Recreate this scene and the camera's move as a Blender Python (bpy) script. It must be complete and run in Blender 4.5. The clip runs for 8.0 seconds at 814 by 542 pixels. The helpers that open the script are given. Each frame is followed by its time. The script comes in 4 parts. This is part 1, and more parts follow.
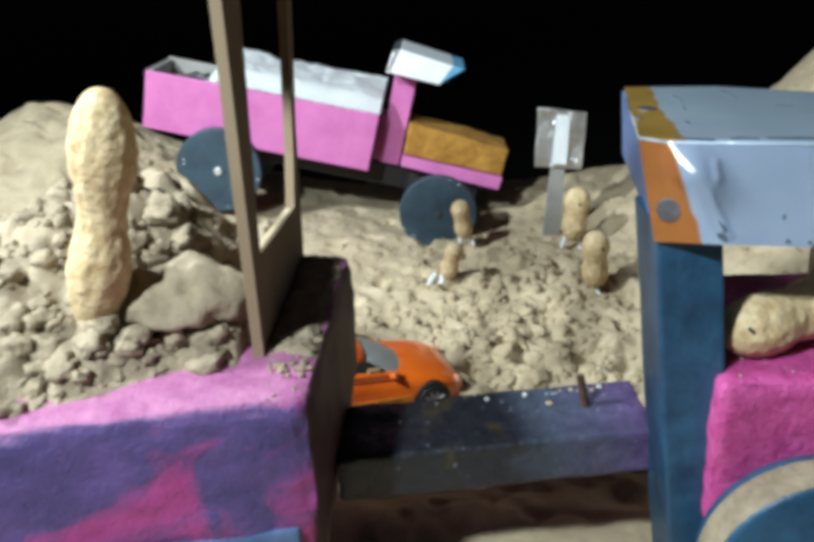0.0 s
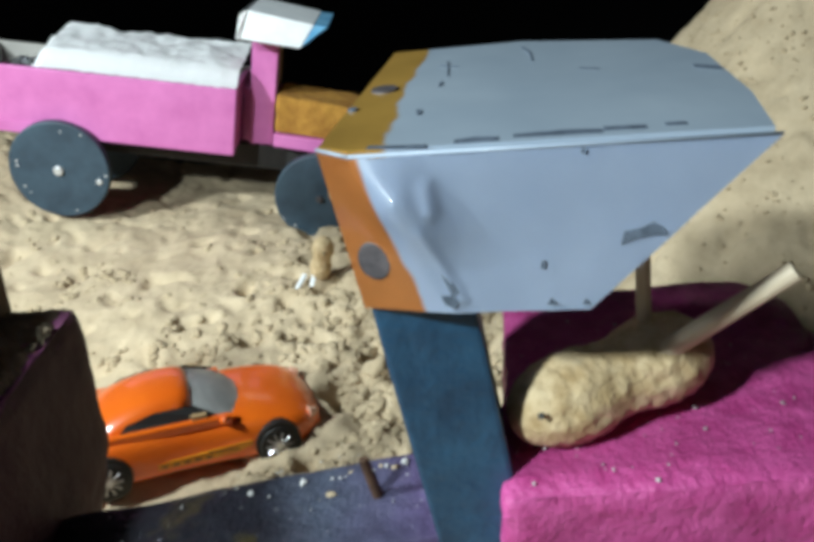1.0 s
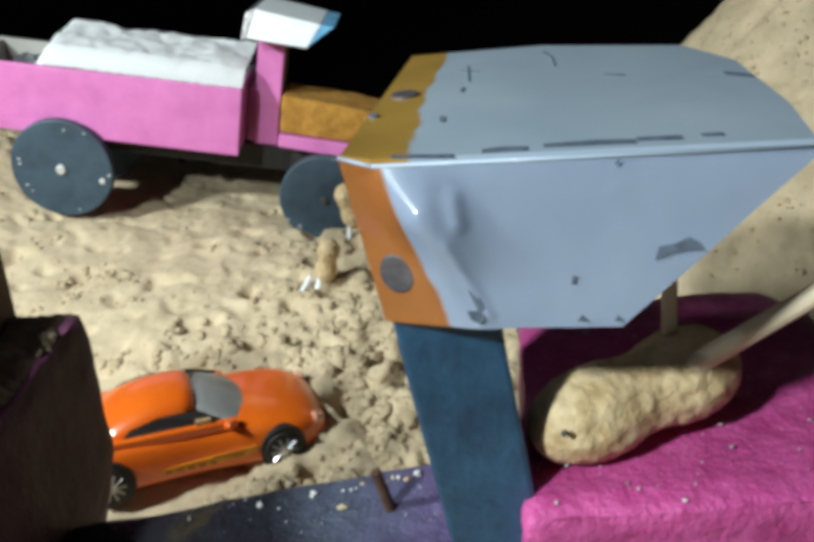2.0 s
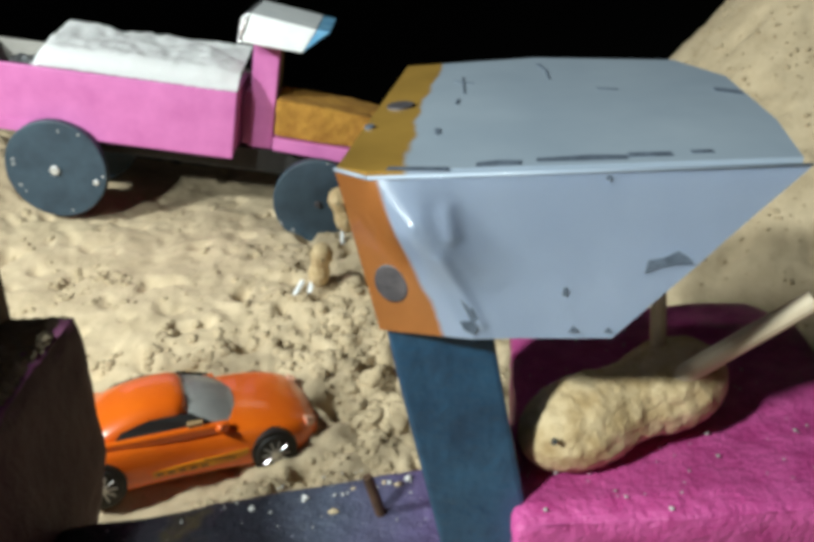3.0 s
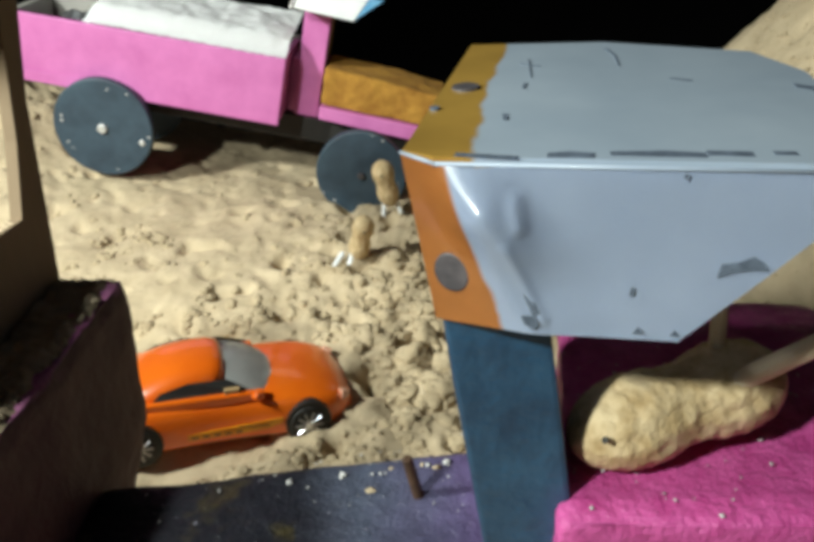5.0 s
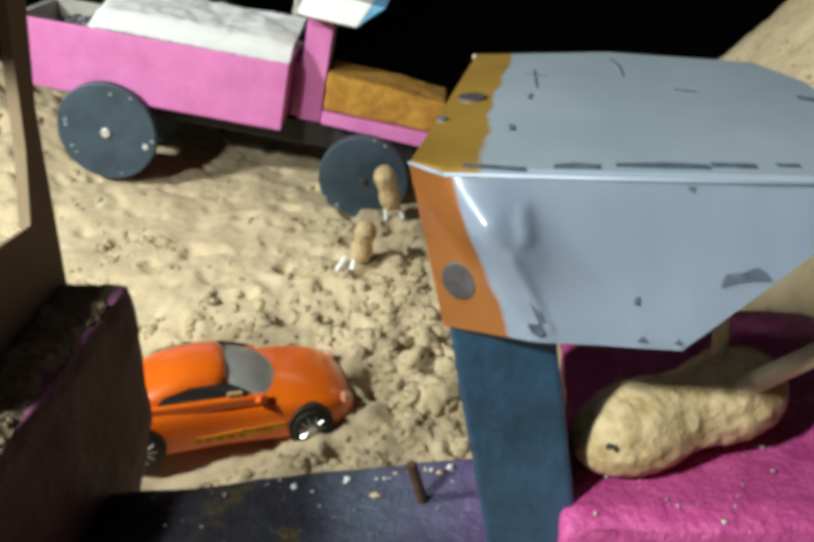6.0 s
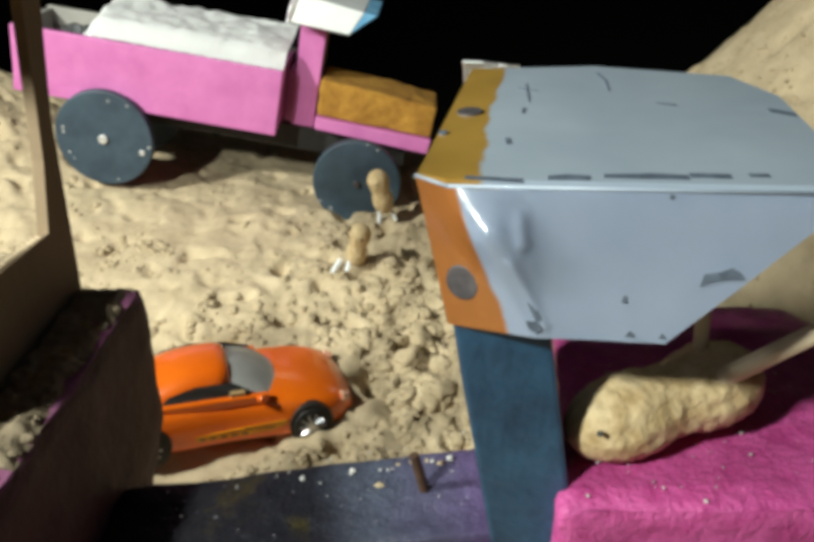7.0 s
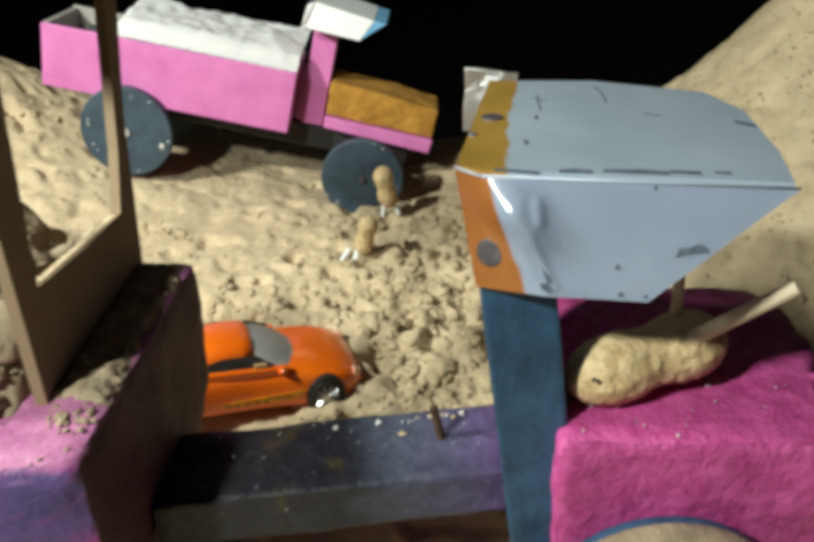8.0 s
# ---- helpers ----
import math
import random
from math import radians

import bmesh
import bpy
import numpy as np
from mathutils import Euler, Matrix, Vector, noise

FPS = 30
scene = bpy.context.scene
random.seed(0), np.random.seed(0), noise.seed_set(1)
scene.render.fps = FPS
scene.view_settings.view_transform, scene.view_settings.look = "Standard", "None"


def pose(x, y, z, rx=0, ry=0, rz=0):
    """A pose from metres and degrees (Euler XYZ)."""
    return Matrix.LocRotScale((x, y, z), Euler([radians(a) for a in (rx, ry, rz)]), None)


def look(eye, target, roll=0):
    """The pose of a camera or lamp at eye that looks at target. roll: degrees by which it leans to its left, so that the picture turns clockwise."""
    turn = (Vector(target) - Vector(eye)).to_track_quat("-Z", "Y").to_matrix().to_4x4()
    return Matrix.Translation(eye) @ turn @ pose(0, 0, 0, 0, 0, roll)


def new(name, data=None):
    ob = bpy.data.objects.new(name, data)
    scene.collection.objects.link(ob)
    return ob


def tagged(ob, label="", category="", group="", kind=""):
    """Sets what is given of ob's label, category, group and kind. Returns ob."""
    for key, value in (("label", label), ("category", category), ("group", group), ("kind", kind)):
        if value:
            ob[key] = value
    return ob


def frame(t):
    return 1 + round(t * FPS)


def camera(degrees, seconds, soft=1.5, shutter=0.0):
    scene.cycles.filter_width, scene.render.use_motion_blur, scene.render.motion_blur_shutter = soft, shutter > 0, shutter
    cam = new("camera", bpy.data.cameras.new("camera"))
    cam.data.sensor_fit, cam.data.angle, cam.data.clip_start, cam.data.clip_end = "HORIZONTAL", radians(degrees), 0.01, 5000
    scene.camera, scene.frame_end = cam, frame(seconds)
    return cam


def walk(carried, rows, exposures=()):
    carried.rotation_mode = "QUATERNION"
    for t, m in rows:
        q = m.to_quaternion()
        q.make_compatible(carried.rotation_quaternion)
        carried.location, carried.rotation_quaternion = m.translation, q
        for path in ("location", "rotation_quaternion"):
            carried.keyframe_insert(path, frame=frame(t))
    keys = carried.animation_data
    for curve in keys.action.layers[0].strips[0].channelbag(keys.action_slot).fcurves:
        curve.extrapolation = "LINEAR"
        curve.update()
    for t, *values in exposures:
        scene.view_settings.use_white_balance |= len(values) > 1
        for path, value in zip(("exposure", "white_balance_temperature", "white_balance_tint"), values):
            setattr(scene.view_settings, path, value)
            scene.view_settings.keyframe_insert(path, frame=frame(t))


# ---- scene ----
cam = camera(53.1, 8.0, soft=4.6, shutter=0.5)
# seconds, eye, target (metres), roll (degrees)
PATH = [
    (0, (0.01217, 0.00021, 0.15047), (0.00312, 0.18433, 0.07290), -2.53),
    (0.3, (0.01145, 0.01286, 0.15129), (0.00449, 0.19477, 0.06846), -2.59),
    (0.5, (0.02087, 0.01825, 0.14362), (0.01250, 0.19824, 0.05683), -2.55),
    (0.7, (0.03818, 0.03449, 0.13578), (0.02829, 0.21302, 0.04618), -4.99),
    (0.8, (0.04710, 0.04253, 0.13724), (0.03558, 0.22105, 0.04783), -6.45),
    (0.9, (0.05358, 0.04829, 0.13993), (0.04362, 0.22719, 0.05108), -6.75),
    (1, (0.05666, 0.05244, 0.14204), (0.04734, 0.23168, 0.05381), -7.38),
    (1.5, (0.05346, 0.05652, 0.13943), (0.04486, 0.23497, 0.04952), -7.14),
    (1.7, (0.05429, 0.05629, 0.14047), (0.04518, 0.23510, 0.05136), -7.14),
    (2.8, (0.05350, 0.05461, 0.14402), (0.04626, 0.23401, 0.05591), -5.97),
    (3, (0.05401, 0.05474, 0.14359), (0.04704, 0.23418, 0.05555), -5.88),
    (3.3, (0.05111, 0.05664, 0.14736), (0.04316, 0.23524, 0.05771), -3.83),
    (3.5, (0.04646, 0.05538, 0.14536), (0.02965, 0.23182, 0.05271), -3.77),
    (4, (0.05152, 0.05660, 0.14474), (0.03509, 0.23291, 0.05177), -4.62),
    (4.5, (0.05078, 0.05769, 0.14428), (0.03516, 0.23354, 0.05030), -4.45),
    (4.7, (0.05093, 0.05750, 0.14413), (0.03517, 0.23337, 0.05021), -4.13),
    (5.8, (0.05121, 0.05616, 0.14590), (0.03734, 0.23268, 0.05290), -3.78),
    (6, (0.05032, 0.05613, 0.14555), (0.03543, 0.23259, 0.05260), -3.70),
    (6.5, (0.05005, 0.05381, 0.14677), (0.03608, 0.23054, 0.05419), -3.84),
    (7, (0.04872, 0.04941, 0.14954), (0.03682, 0.22602, 0.05645), -3.83),
    (7.5, (0.04815, 0.04083, 0.15404), (0.03842, 0.21782, 0.06141), -2.89),
    (8, (0.04215, 0.02631, 0.15741), (0.03453, 0.20308, 0.06416), -2.11),
]
walk(cam, [(t, look(eye, target, roll)) for t, eye, target, roll in PATH],
     [(0.0, 0.0, 6000, 10), (1.0, 0.0, 6150, 10), (1.7, 0.0, 6250, 10), (3.0, 0.0, 6600, 10), (6.0, 0.0, 6950, 10), (8.0, 0.0, 7200, 10)])
NEAR_WATTS = 7.4
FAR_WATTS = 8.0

DM = 0.1  # lengths below are in decimetres unless a line says metres

# ---- light: two unseen spot lamps at night, one on the near vehicles, one added for the truck and the sand ----
world = bpy.data.worlds.new("night")
scene.world = world
world.use_nodes = True
world.node_tree.nodes["Background"].inputs[0].default_value = (0.9, 0.95, 1.0, 1)
world.node_tree.nodes["Background"].inputs[1].default_value = 0.007


def unseen_lamp(eye, target, watts, spread, size=0.012):
    """An assumed spot lamp, out of view, with a wide soft-edged beam."""
    data = bpy.data.lights.new("unseen_lamp", "SPOT")
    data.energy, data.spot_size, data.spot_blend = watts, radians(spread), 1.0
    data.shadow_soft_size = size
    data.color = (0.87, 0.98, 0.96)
    ob = new("unseen_lamp", data)
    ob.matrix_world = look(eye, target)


unseen_lamp((-0.150, -0.065, 0.320), (0.04, 0.150, 0.07), NEAR_WATTS, 100)
# Added lamp, reaching the car, sand and truck that the first leaves dark.
unseen_lamp((-0.240, 0.122, 0.295), (-0.07, 0.300, 0.03), FAR_WATTS, 100)


# ---- materials ----
def shade(name):
    m = bpy.data.materials.new(name)
    m.use_nodes = True
    nt = m.node_tree
    return m, nt, nt.nodes["Principled BSDF"]


def node(nt, kind, **values):
    n = nt.nodes.new(kind)
    for key, value in values.items():
        n.inputs[key].default_value = value
    return n


def ramp(nt, source, stops):
    r = nt.nodes.new("ShaderNodeValToRGB")
    els = r.color_ramp.elements
    while len(els) < len(stops):
        els.new(0.5)
    for el, (pos, col) in zip(els, stops):
        el.position, el.color = pos, (*col, 1)
    nt.links.new(source, r.inputs[0])
    return r.outputs[0]


def mix(nt, fac, a, b):
    m = nt.nodes.new("ShaderNodeMix")
    m.data_type = "RGBA"
    for socket, value in ((m.inputs[0], fac), (m.inputs[6], a), (m.inputs[7], b)):
        if isinstance(value, (tuple, float, int)):
            socket.default_value = (*value, 1) if isinstance(value, tuple) else value
        else:
            nt.links.new(value, socket)
    return m.outputs[2]


def noise_of(nt, scale, detail=4.0, rough=0.6, stretch=None, warp=0.0):
    tc = nt.nodes.new("ShaderNodeTexCoord")
    out = tc.outputs["Object"]
    if stretch:
        mp = nt.nodes.new("ShaderNodeMapping")
        mp.inputs["Scale"].default_value = stretch
        nt.links.new(out, mp.inputs["Vector"])
        out = mp.outputs[0]
    n = node(nt, "ShaderNodeTexNoise", Scale=scale, Detail=detail, Roughness=rough, Distortion=warp)
    nt.links.new(out, n.inputs["Vector"])
    return n.outputs[0]


def bump(nt, bsdf, sources, strength=0.5):
    """sources: (height socket, distance in metres), one over another."""
    last = None
    for height, dist in sources:
        b = node(nt, "ShaderNodeBump", Strength=strength, Distance=dist)
        nt.links.new(height, b.inputs["Height"])
        if last:
            nt.links.new(last, b.inputs["Normal"])
        last = b.outputs[0]
    nt.links.new(last, bsdf.inputs["Normal"])


def surface(name, dark, light, scale=300, rough=0.7, relief=0.0003, fine=2500, metal=0.0, coat=0.0, warp=0.0, stain=None, spread=(0.35, 0.65), stretch=None):
    """Two tones by broad noise, a stain colour in patches, and fine relief."""
    m, nt, bsdf = shade(name)
    col = ramp(nt, noise_of(nt, scale, 6, 0.65, stretch, warp), [(spread[0], dark), (spread[1], light)])
    if stain:
        mask = ramp(nt, noise_of(nt, scale * 2.3, 5, 0.7, None, 0.6), [(stain[1], (0, 0, 0)), (stain[1] + 0.07, (1, 1, 1))])
        col = mix(nt, mask, col, stain[0])
    nt.links.new(col, bsdf.inputs["Base Color"])
    bsdf.inputs["Roughness"].default_value, bsdf.inputs["Metallic"].default_value = rough, metal
    bsdf.inputs["Coat Weight"].default_value, bsdf.inputs["Coat Roughness"].default_value = coat, 0.08
    if relief:
        bump(nt, bsdf, [(noise_of(nt, scale * 1.6, 5), relief), (noise_of(nt, fine, 3), relief * 0.4)], 0.6)
    return m


SAND = surface("sand", (0.40, 0.305, 0.19), (0.58, 0.46, 0.305), 90, 0.95, 0.0012, 1800, spread=(0.25, 0.7))
CLUMP = surface("sand_clump", (0.36, 0.275, 0.168), (0.51, 0.40, 0.258), 200, 0.95, 0.0009, 2200)
# Darker copy of the sand, with shade put into its colour.
SHADE_TONED_SAND = surface("shade_toned_sand", (0.22, 0.17, 0.11), (0.39, 0.305, 0.205), 150, 0.9, 0.0014, 1800)
PINK = surface("pink_paint", (0.50, 0.125, 0.345), (0.61, 0.175, 0.43), 60, 0.55, 0.00025, 900)
ROUGH_PINK = surface("rough_pink_paint", (0.42, 0.042, 0.195), (0.60, 0.098, 0.32), 260, 0.5, 0.0012, 1500, stain=((0.62, 0.36, 0.42), 0.70))
TEAL = surface("teal_wheel_paint", (0.022, 0.040, 0.060), (0.040, 0.070, 0.098), 90, 0.55, 0.0003, 1200, stain=((0.25, 0.29, 0.30), 0.71))
OCHRE = surface("ochre_sponge", (0.30, 0.13, 0.016), (0.47, 0.235, 0.035), 160, 0.9, 0.0009, 2500)
WHITE = surface("white_paper", (0.74, 0.76, 0.78), (0.84, 0.85, 0.85), 120, 0.6, 0.0003, 900)
BLUE_TIP = surface("blue_paper", (0.10, 0.32, 0.55), (0.2, 0.45, 0.65), 120, 0.6, 0.0003)
COTTON = surface("white_wadding", (0.96, 0.96, 0.96), (0.985, 0.985, 0.985), 300, 0.8, 0.00012, 2500)
FOIL = surface("silver_foil", (0.60, 0.62, 0.65), (0.85, 0.86, 0.88), 150, 0.28, 0.002, 500, metal=0.95)
CARD = surface("brown_cardboard", (0.19, 0.13, 0.075), (0.27, 0.19, 0.115), 40, 0.85, 0.0002, 900, stretch=(1, 1, 0.15))
CARD_EDGE = surface("cardboard_flute", (0.40, 0.30, 0.19), (0.60, 0.47, 0.32), 900, 0.9, 0.0003)
BLUE_POST = surface("dark_blue_paint", (0.010, 0.042, 0.090), (0.023, 0.084, 0.160), 130, 0.45, 0.0006, 900, stain=((0.06, 0.20, 0.30), 0.70))
PEANUT = surface("peanut_shell", (0.50, 0.34, 0.16), (0.74, 0.57, 0.34), 300, 0.75, 0.0012, 1100)
WOOD = surface("pale_wood", (0.60, 0.47, 0.31), (0.74, 0.62, 0.46), 60, 0.65, 0.0001, 900, stretch=(1, 1, 0.1))
RUST = surface("rusty_steel", (0.05, 0.028, 0.018), (0.14, 0.075, 0.045), 400, 0.6, 0.0002, metal=0.5)
BOLT = surface("grey_bolt", (0.055, 0.05, 0.055), (0.115, 0.10, 0.105), 300, 0.55, 0.0003, metal=0.3)
PIN = surface("steel_pin", (0.5, 0.5, 0.5), (0.75, 0.75, 0.75), 300, 0.4, 0.0, metal=0.6)
CAR_PAINT = surface("orange_car_paint", (0.86, 0.135, 0.006), (0.94, 0.175, 0.009), 60, 0.32, 0.0, coat=0.6)
GLASS = surface("grey_car_glass", (0.60, 0.61, 0.60), (0.74, 0.74, 0.72), 90, 0.25, 0.0, coat=0.4)
BLACK = surface("black_plastic", (0.012, 0.011, 0.010), (0.022, 0.02, 0.018), 300, 0.6, 0.0001)
CHROME = surface("chrome_spoke", (0.5, 0.5, 0.52), (0.7, 0.7, 0.72), 200, 0.3, 0.0, metal=0.9)
LAMP_GLASS = surface("headlight_plastic", (0.75, 0.35, 0.22), (0.85, 0.5, 0.36), 200, 0.2, 0.0, coat=0.5)
YELLOW = surface("yellow_decal", (0.70, 0.22, 0.008), (0.78, 0.34, 0.015), 200, 0.4, 0.0)
DECAL = surface("brown_decal", (0.16, 0.07, 0.012), (0.24, 0.11, 0.02), 400, 0.5, 0.0)
GRIT = surface("white_grit", (0.40, 0.39, 0.37), (0.55, 0.53, 0.51), 900, 0.8, 0.0002)
TAN = surface("tan_interior", (0.42, 0.27, 0.12), (0.5, 0.33, 0.16), 200, 0.7, 0.0)
# Near-black colour stands in for ground that no light reaches.
UNLIT_GROUND = surface("unlit_ground", (0.006, 0.005, 0.004), (0.012, 0.010, 0.008), 20, 1.0, 0.002)
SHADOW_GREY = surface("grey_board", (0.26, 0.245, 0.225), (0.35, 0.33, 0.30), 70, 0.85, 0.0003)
SCUFF = surface("dark_scuff", (0.045, 0.06, 0.085), (0.12, 0.15, 0.20), 800, 0.7, 0.0)


def block_paint():
    """Purple paint with magenta patches, rough as plaster, paler and pinker on the top; its +x side is darkened as
    shade.
    """
    m, nt, bsdf = shade("purple_and_magenta_paint")
    base = ramp(nt, noise_of(nt, 110, 5), [(0.3, (0.058, 0.042, 0.145)), (0.7, (0.118, 0.066, 0.222))])
    patch = ramp(nt, noise_of(nt, 42, 5, 0.6, None, 0.8), [(0.48, (0, 0, 0)), (0.62, (1, 1, 1))])
    col = mix(nt, patch, base, (0.38, 0.05, 0.22))
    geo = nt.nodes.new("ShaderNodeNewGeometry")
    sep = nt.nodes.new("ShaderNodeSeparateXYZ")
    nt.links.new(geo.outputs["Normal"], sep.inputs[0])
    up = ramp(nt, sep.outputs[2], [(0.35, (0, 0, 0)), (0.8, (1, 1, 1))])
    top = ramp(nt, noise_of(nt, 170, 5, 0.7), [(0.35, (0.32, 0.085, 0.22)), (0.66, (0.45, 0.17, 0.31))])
    # Shade of the +x face, put into the colour by its normal.
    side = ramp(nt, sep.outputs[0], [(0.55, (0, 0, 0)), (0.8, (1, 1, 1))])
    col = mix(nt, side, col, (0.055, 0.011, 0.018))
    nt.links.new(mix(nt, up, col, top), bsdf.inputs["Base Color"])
    bsdf.inputs["Roughness"].default_value = 0.65
    bump(nt, bsdf, [(noise_of(nt, 200, 5), 0.0012), (noise_of(nt, 1500, 3), 0.0004)], 0.6)
    return m


def tin_paint(name, accent, limit, wobble):
    """Glossy pale blue paint; an accent colour left of an uneven border in x."""
    m, nt, bsdf = shade(name)
    tc = nt.nodes.new("ShaderNodeTexCoord")
    sep = nt.nodes.new("ShaderNodeSeparateXYZ")
    nt.links.new(tc.outputs["Object"], sep.inputs[0])
    add = nt.nodes.new("ShaderNodeMath")
    add.operation = "MULTIPLY_ADD"
    nt.links.new(noise_of(nt, 55, 4, 0.6, None, 0.6), add.inputs[0])
    add.inputs[1].default_value = wobble
    lean = nt.nodes.new("ShaderNodeMath")
    lean.operation = "MULTIPLY_ADD"
    nt.links.new(sep.outputs[1 if "lid" in name else 2], lean.inputs[0])
    lean.inputs[1].default_value = -0.12 if "lid" in name else 0.32
    nt.links.new(sep.outputs[0], lean.inputs[2])
    nt.links.new(lean.outputs[0], add.inputs[2])
    edge = nt.nodes.new("ShaderNodeMapRange")
    edge.inputs[1].default_value, edge.inputs[2].default_value = limit - 0.0003, limit + 0.0003
    nt.links.new(add.outputs[0], edge.inputs[0])
    blue = ramp(nt, noise_of(nt, 60, 5), [(0.3, (0.36, 0.435, 0.525) if "lid" in name else (0.42, 0.51, 0.68)), (0.7, (0.43, 0.505, 0.59) if "lid" in name else (0.49, 0.575, 0.73))])
    acc = ramp(nt, noise_of(nt, 140, 4), [(0.3, tuple(0.8 * c for c in accent)), (0.7, accent)])
    nt.links.new(mix(nt, edge.outputs[0], acc, blue), bsdf.inputs["Base Color"])
    bsdf.inputs["Roughness"].default_value = 0.30
    bsdf.inputs["Coat Weight"].default_value, bsdf.inputs["Coat Roughness"].default_value = 1.0, 0.07
    bump(nt, bsdf, [(noise_of(nt, 45, 2), 0.0007), (noise_of(nt, 500, 2), 0.00005)], 0.3)
    return m


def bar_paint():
    """Chipped paint on the bar, a shadow painted in: near-black at one end with an olive stain, then slate, then
    purple, pitted and specked.
    """
    m, nt, bsdf = shade("shadowed_bar_paint")
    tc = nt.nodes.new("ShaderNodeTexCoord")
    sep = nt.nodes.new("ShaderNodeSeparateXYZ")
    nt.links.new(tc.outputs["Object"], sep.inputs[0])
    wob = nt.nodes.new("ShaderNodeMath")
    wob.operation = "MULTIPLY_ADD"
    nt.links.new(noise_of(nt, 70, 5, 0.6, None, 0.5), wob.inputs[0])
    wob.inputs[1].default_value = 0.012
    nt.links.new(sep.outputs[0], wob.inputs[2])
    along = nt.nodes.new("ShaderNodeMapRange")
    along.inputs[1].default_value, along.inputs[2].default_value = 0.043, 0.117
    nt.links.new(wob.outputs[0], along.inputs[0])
    # The near-black stops stand in for the shadow beside the loader.
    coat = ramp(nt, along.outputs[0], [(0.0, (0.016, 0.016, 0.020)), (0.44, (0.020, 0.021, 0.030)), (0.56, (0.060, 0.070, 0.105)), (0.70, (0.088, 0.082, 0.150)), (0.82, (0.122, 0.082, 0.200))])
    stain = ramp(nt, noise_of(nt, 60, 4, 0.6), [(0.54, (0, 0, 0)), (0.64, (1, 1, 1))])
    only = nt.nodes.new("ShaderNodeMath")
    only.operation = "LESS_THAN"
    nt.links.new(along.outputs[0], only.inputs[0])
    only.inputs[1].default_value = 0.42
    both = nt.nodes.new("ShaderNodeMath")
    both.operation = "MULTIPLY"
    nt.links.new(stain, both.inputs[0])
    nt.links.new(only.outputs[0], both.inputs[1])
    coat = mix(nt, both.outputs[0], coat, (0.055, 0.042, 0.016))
    tone = ramp(nt, noise_of(nt, 240, 5, 0.7), [(0.35, (0.72, 0.72, 0.72)), (0.68, (1.15, 1.15, 1.15))])
    mult = nt.nodes.new("ShaderNodeMix")
    mult.data_type, mult.blend_type = "RGBA", "MULTIPLY"
    mult.inputs[0].default_value = 1.0
    nt.links.new(coat, mult.inputs[6])
    nt.links.new(tone, mult.inputs[7])
    speck = ramp(nt, noise_of(nt, 620, 3, 0.6), [(0.70, (0, 0, 0)), (0.74, (1, 1, 1))])
    nt.links.new(mix(nt, speck, mult.outputs[2], (0.34, 0.33, 0.40)), bsdf.inputs["Base Color"])
    bsdf.inputs["Roughness"].default_value = 0.42
    bump(nt, bsdf, [(noise_of(nt, 260, 5), 0.0012), (noise_of(nt, 1400, 3), 0.0005)], 0.6)
    return m


BLOCK = block_paint()
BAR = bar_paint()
TIN_FRONT = tin_paint("pale_blue_tin_front", (0.58, 0.22, 0.06), 0.0115, 0.004)
TIN_LID = tin_paint("pale_blue_tin_lid", (0.46, 0.265, 0.055), 0.0095, 0.006)
TIN_PLAIN = surface("pale_blue_gloss", (0.36, 0.43, 0.54), (0.44, 0.51, 0.61), 60, 0.45, 0.0, coat=0.3)
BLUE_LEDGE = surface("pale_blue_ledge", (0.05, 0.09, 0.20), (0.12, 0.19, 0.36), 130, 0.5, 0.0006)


# ---- building helpers ----
def thing(name, at, label, category, rot=(0, 0, 0), group="", kind=""):
    ob = new(name)
    ob.empty_display_size = 0.01
    ob.matrix_world = pose(at[0] * DM, at[1] * DM, at[2] * DM, *rot)
    return tagged(ob, label, category, group, kind)


def part(name, bm, material, parent=None, label="", smooth=False, at=None):
    """Links a bmesh, in decimetres, as one mesh object. at: the parent's place, where the bmesh is in the world's coordinates."""
    if at:
        bmesh.ops.translate(bm, verts=bm.verts, vec=[-c for c in at])
    bmesh.ops.scale(bm, verts=bm.verts, vec=(DM, DM, DM))
    bmesh.ops.recalc_face_normals(bm, faces=bm.faces)
    me = bpy.data.meshes.new(name)
    bm.to_mesh(me)
    bm.free()
    me.materials.append(material)
    if smooth:
        me.polygons.foreach_set("use_smooth", [True] * len(me.polygons))
    ob = new(name, me)
    if parent:
        ob.parent = parent
    return tagged(ob, label)


def box(x0, x1, y0, y1, z0, z1, bevel=0.0, cuts=0, rough=0.0):
    bm = bmesh.new()
    bmesh.ops.create_cube(bm, size=1)
    for v in bm.verts:
        v.co = Vector(((x0 + x1) / 2 + v.co.x * (x1 - x0), (y0 + y1) / 2 + v.co.y * (y1 - y0), (z0 + z1) / 2 + v.co.z * (z1 - z0)))
    return finish(bm, bevel, cuts, rough)


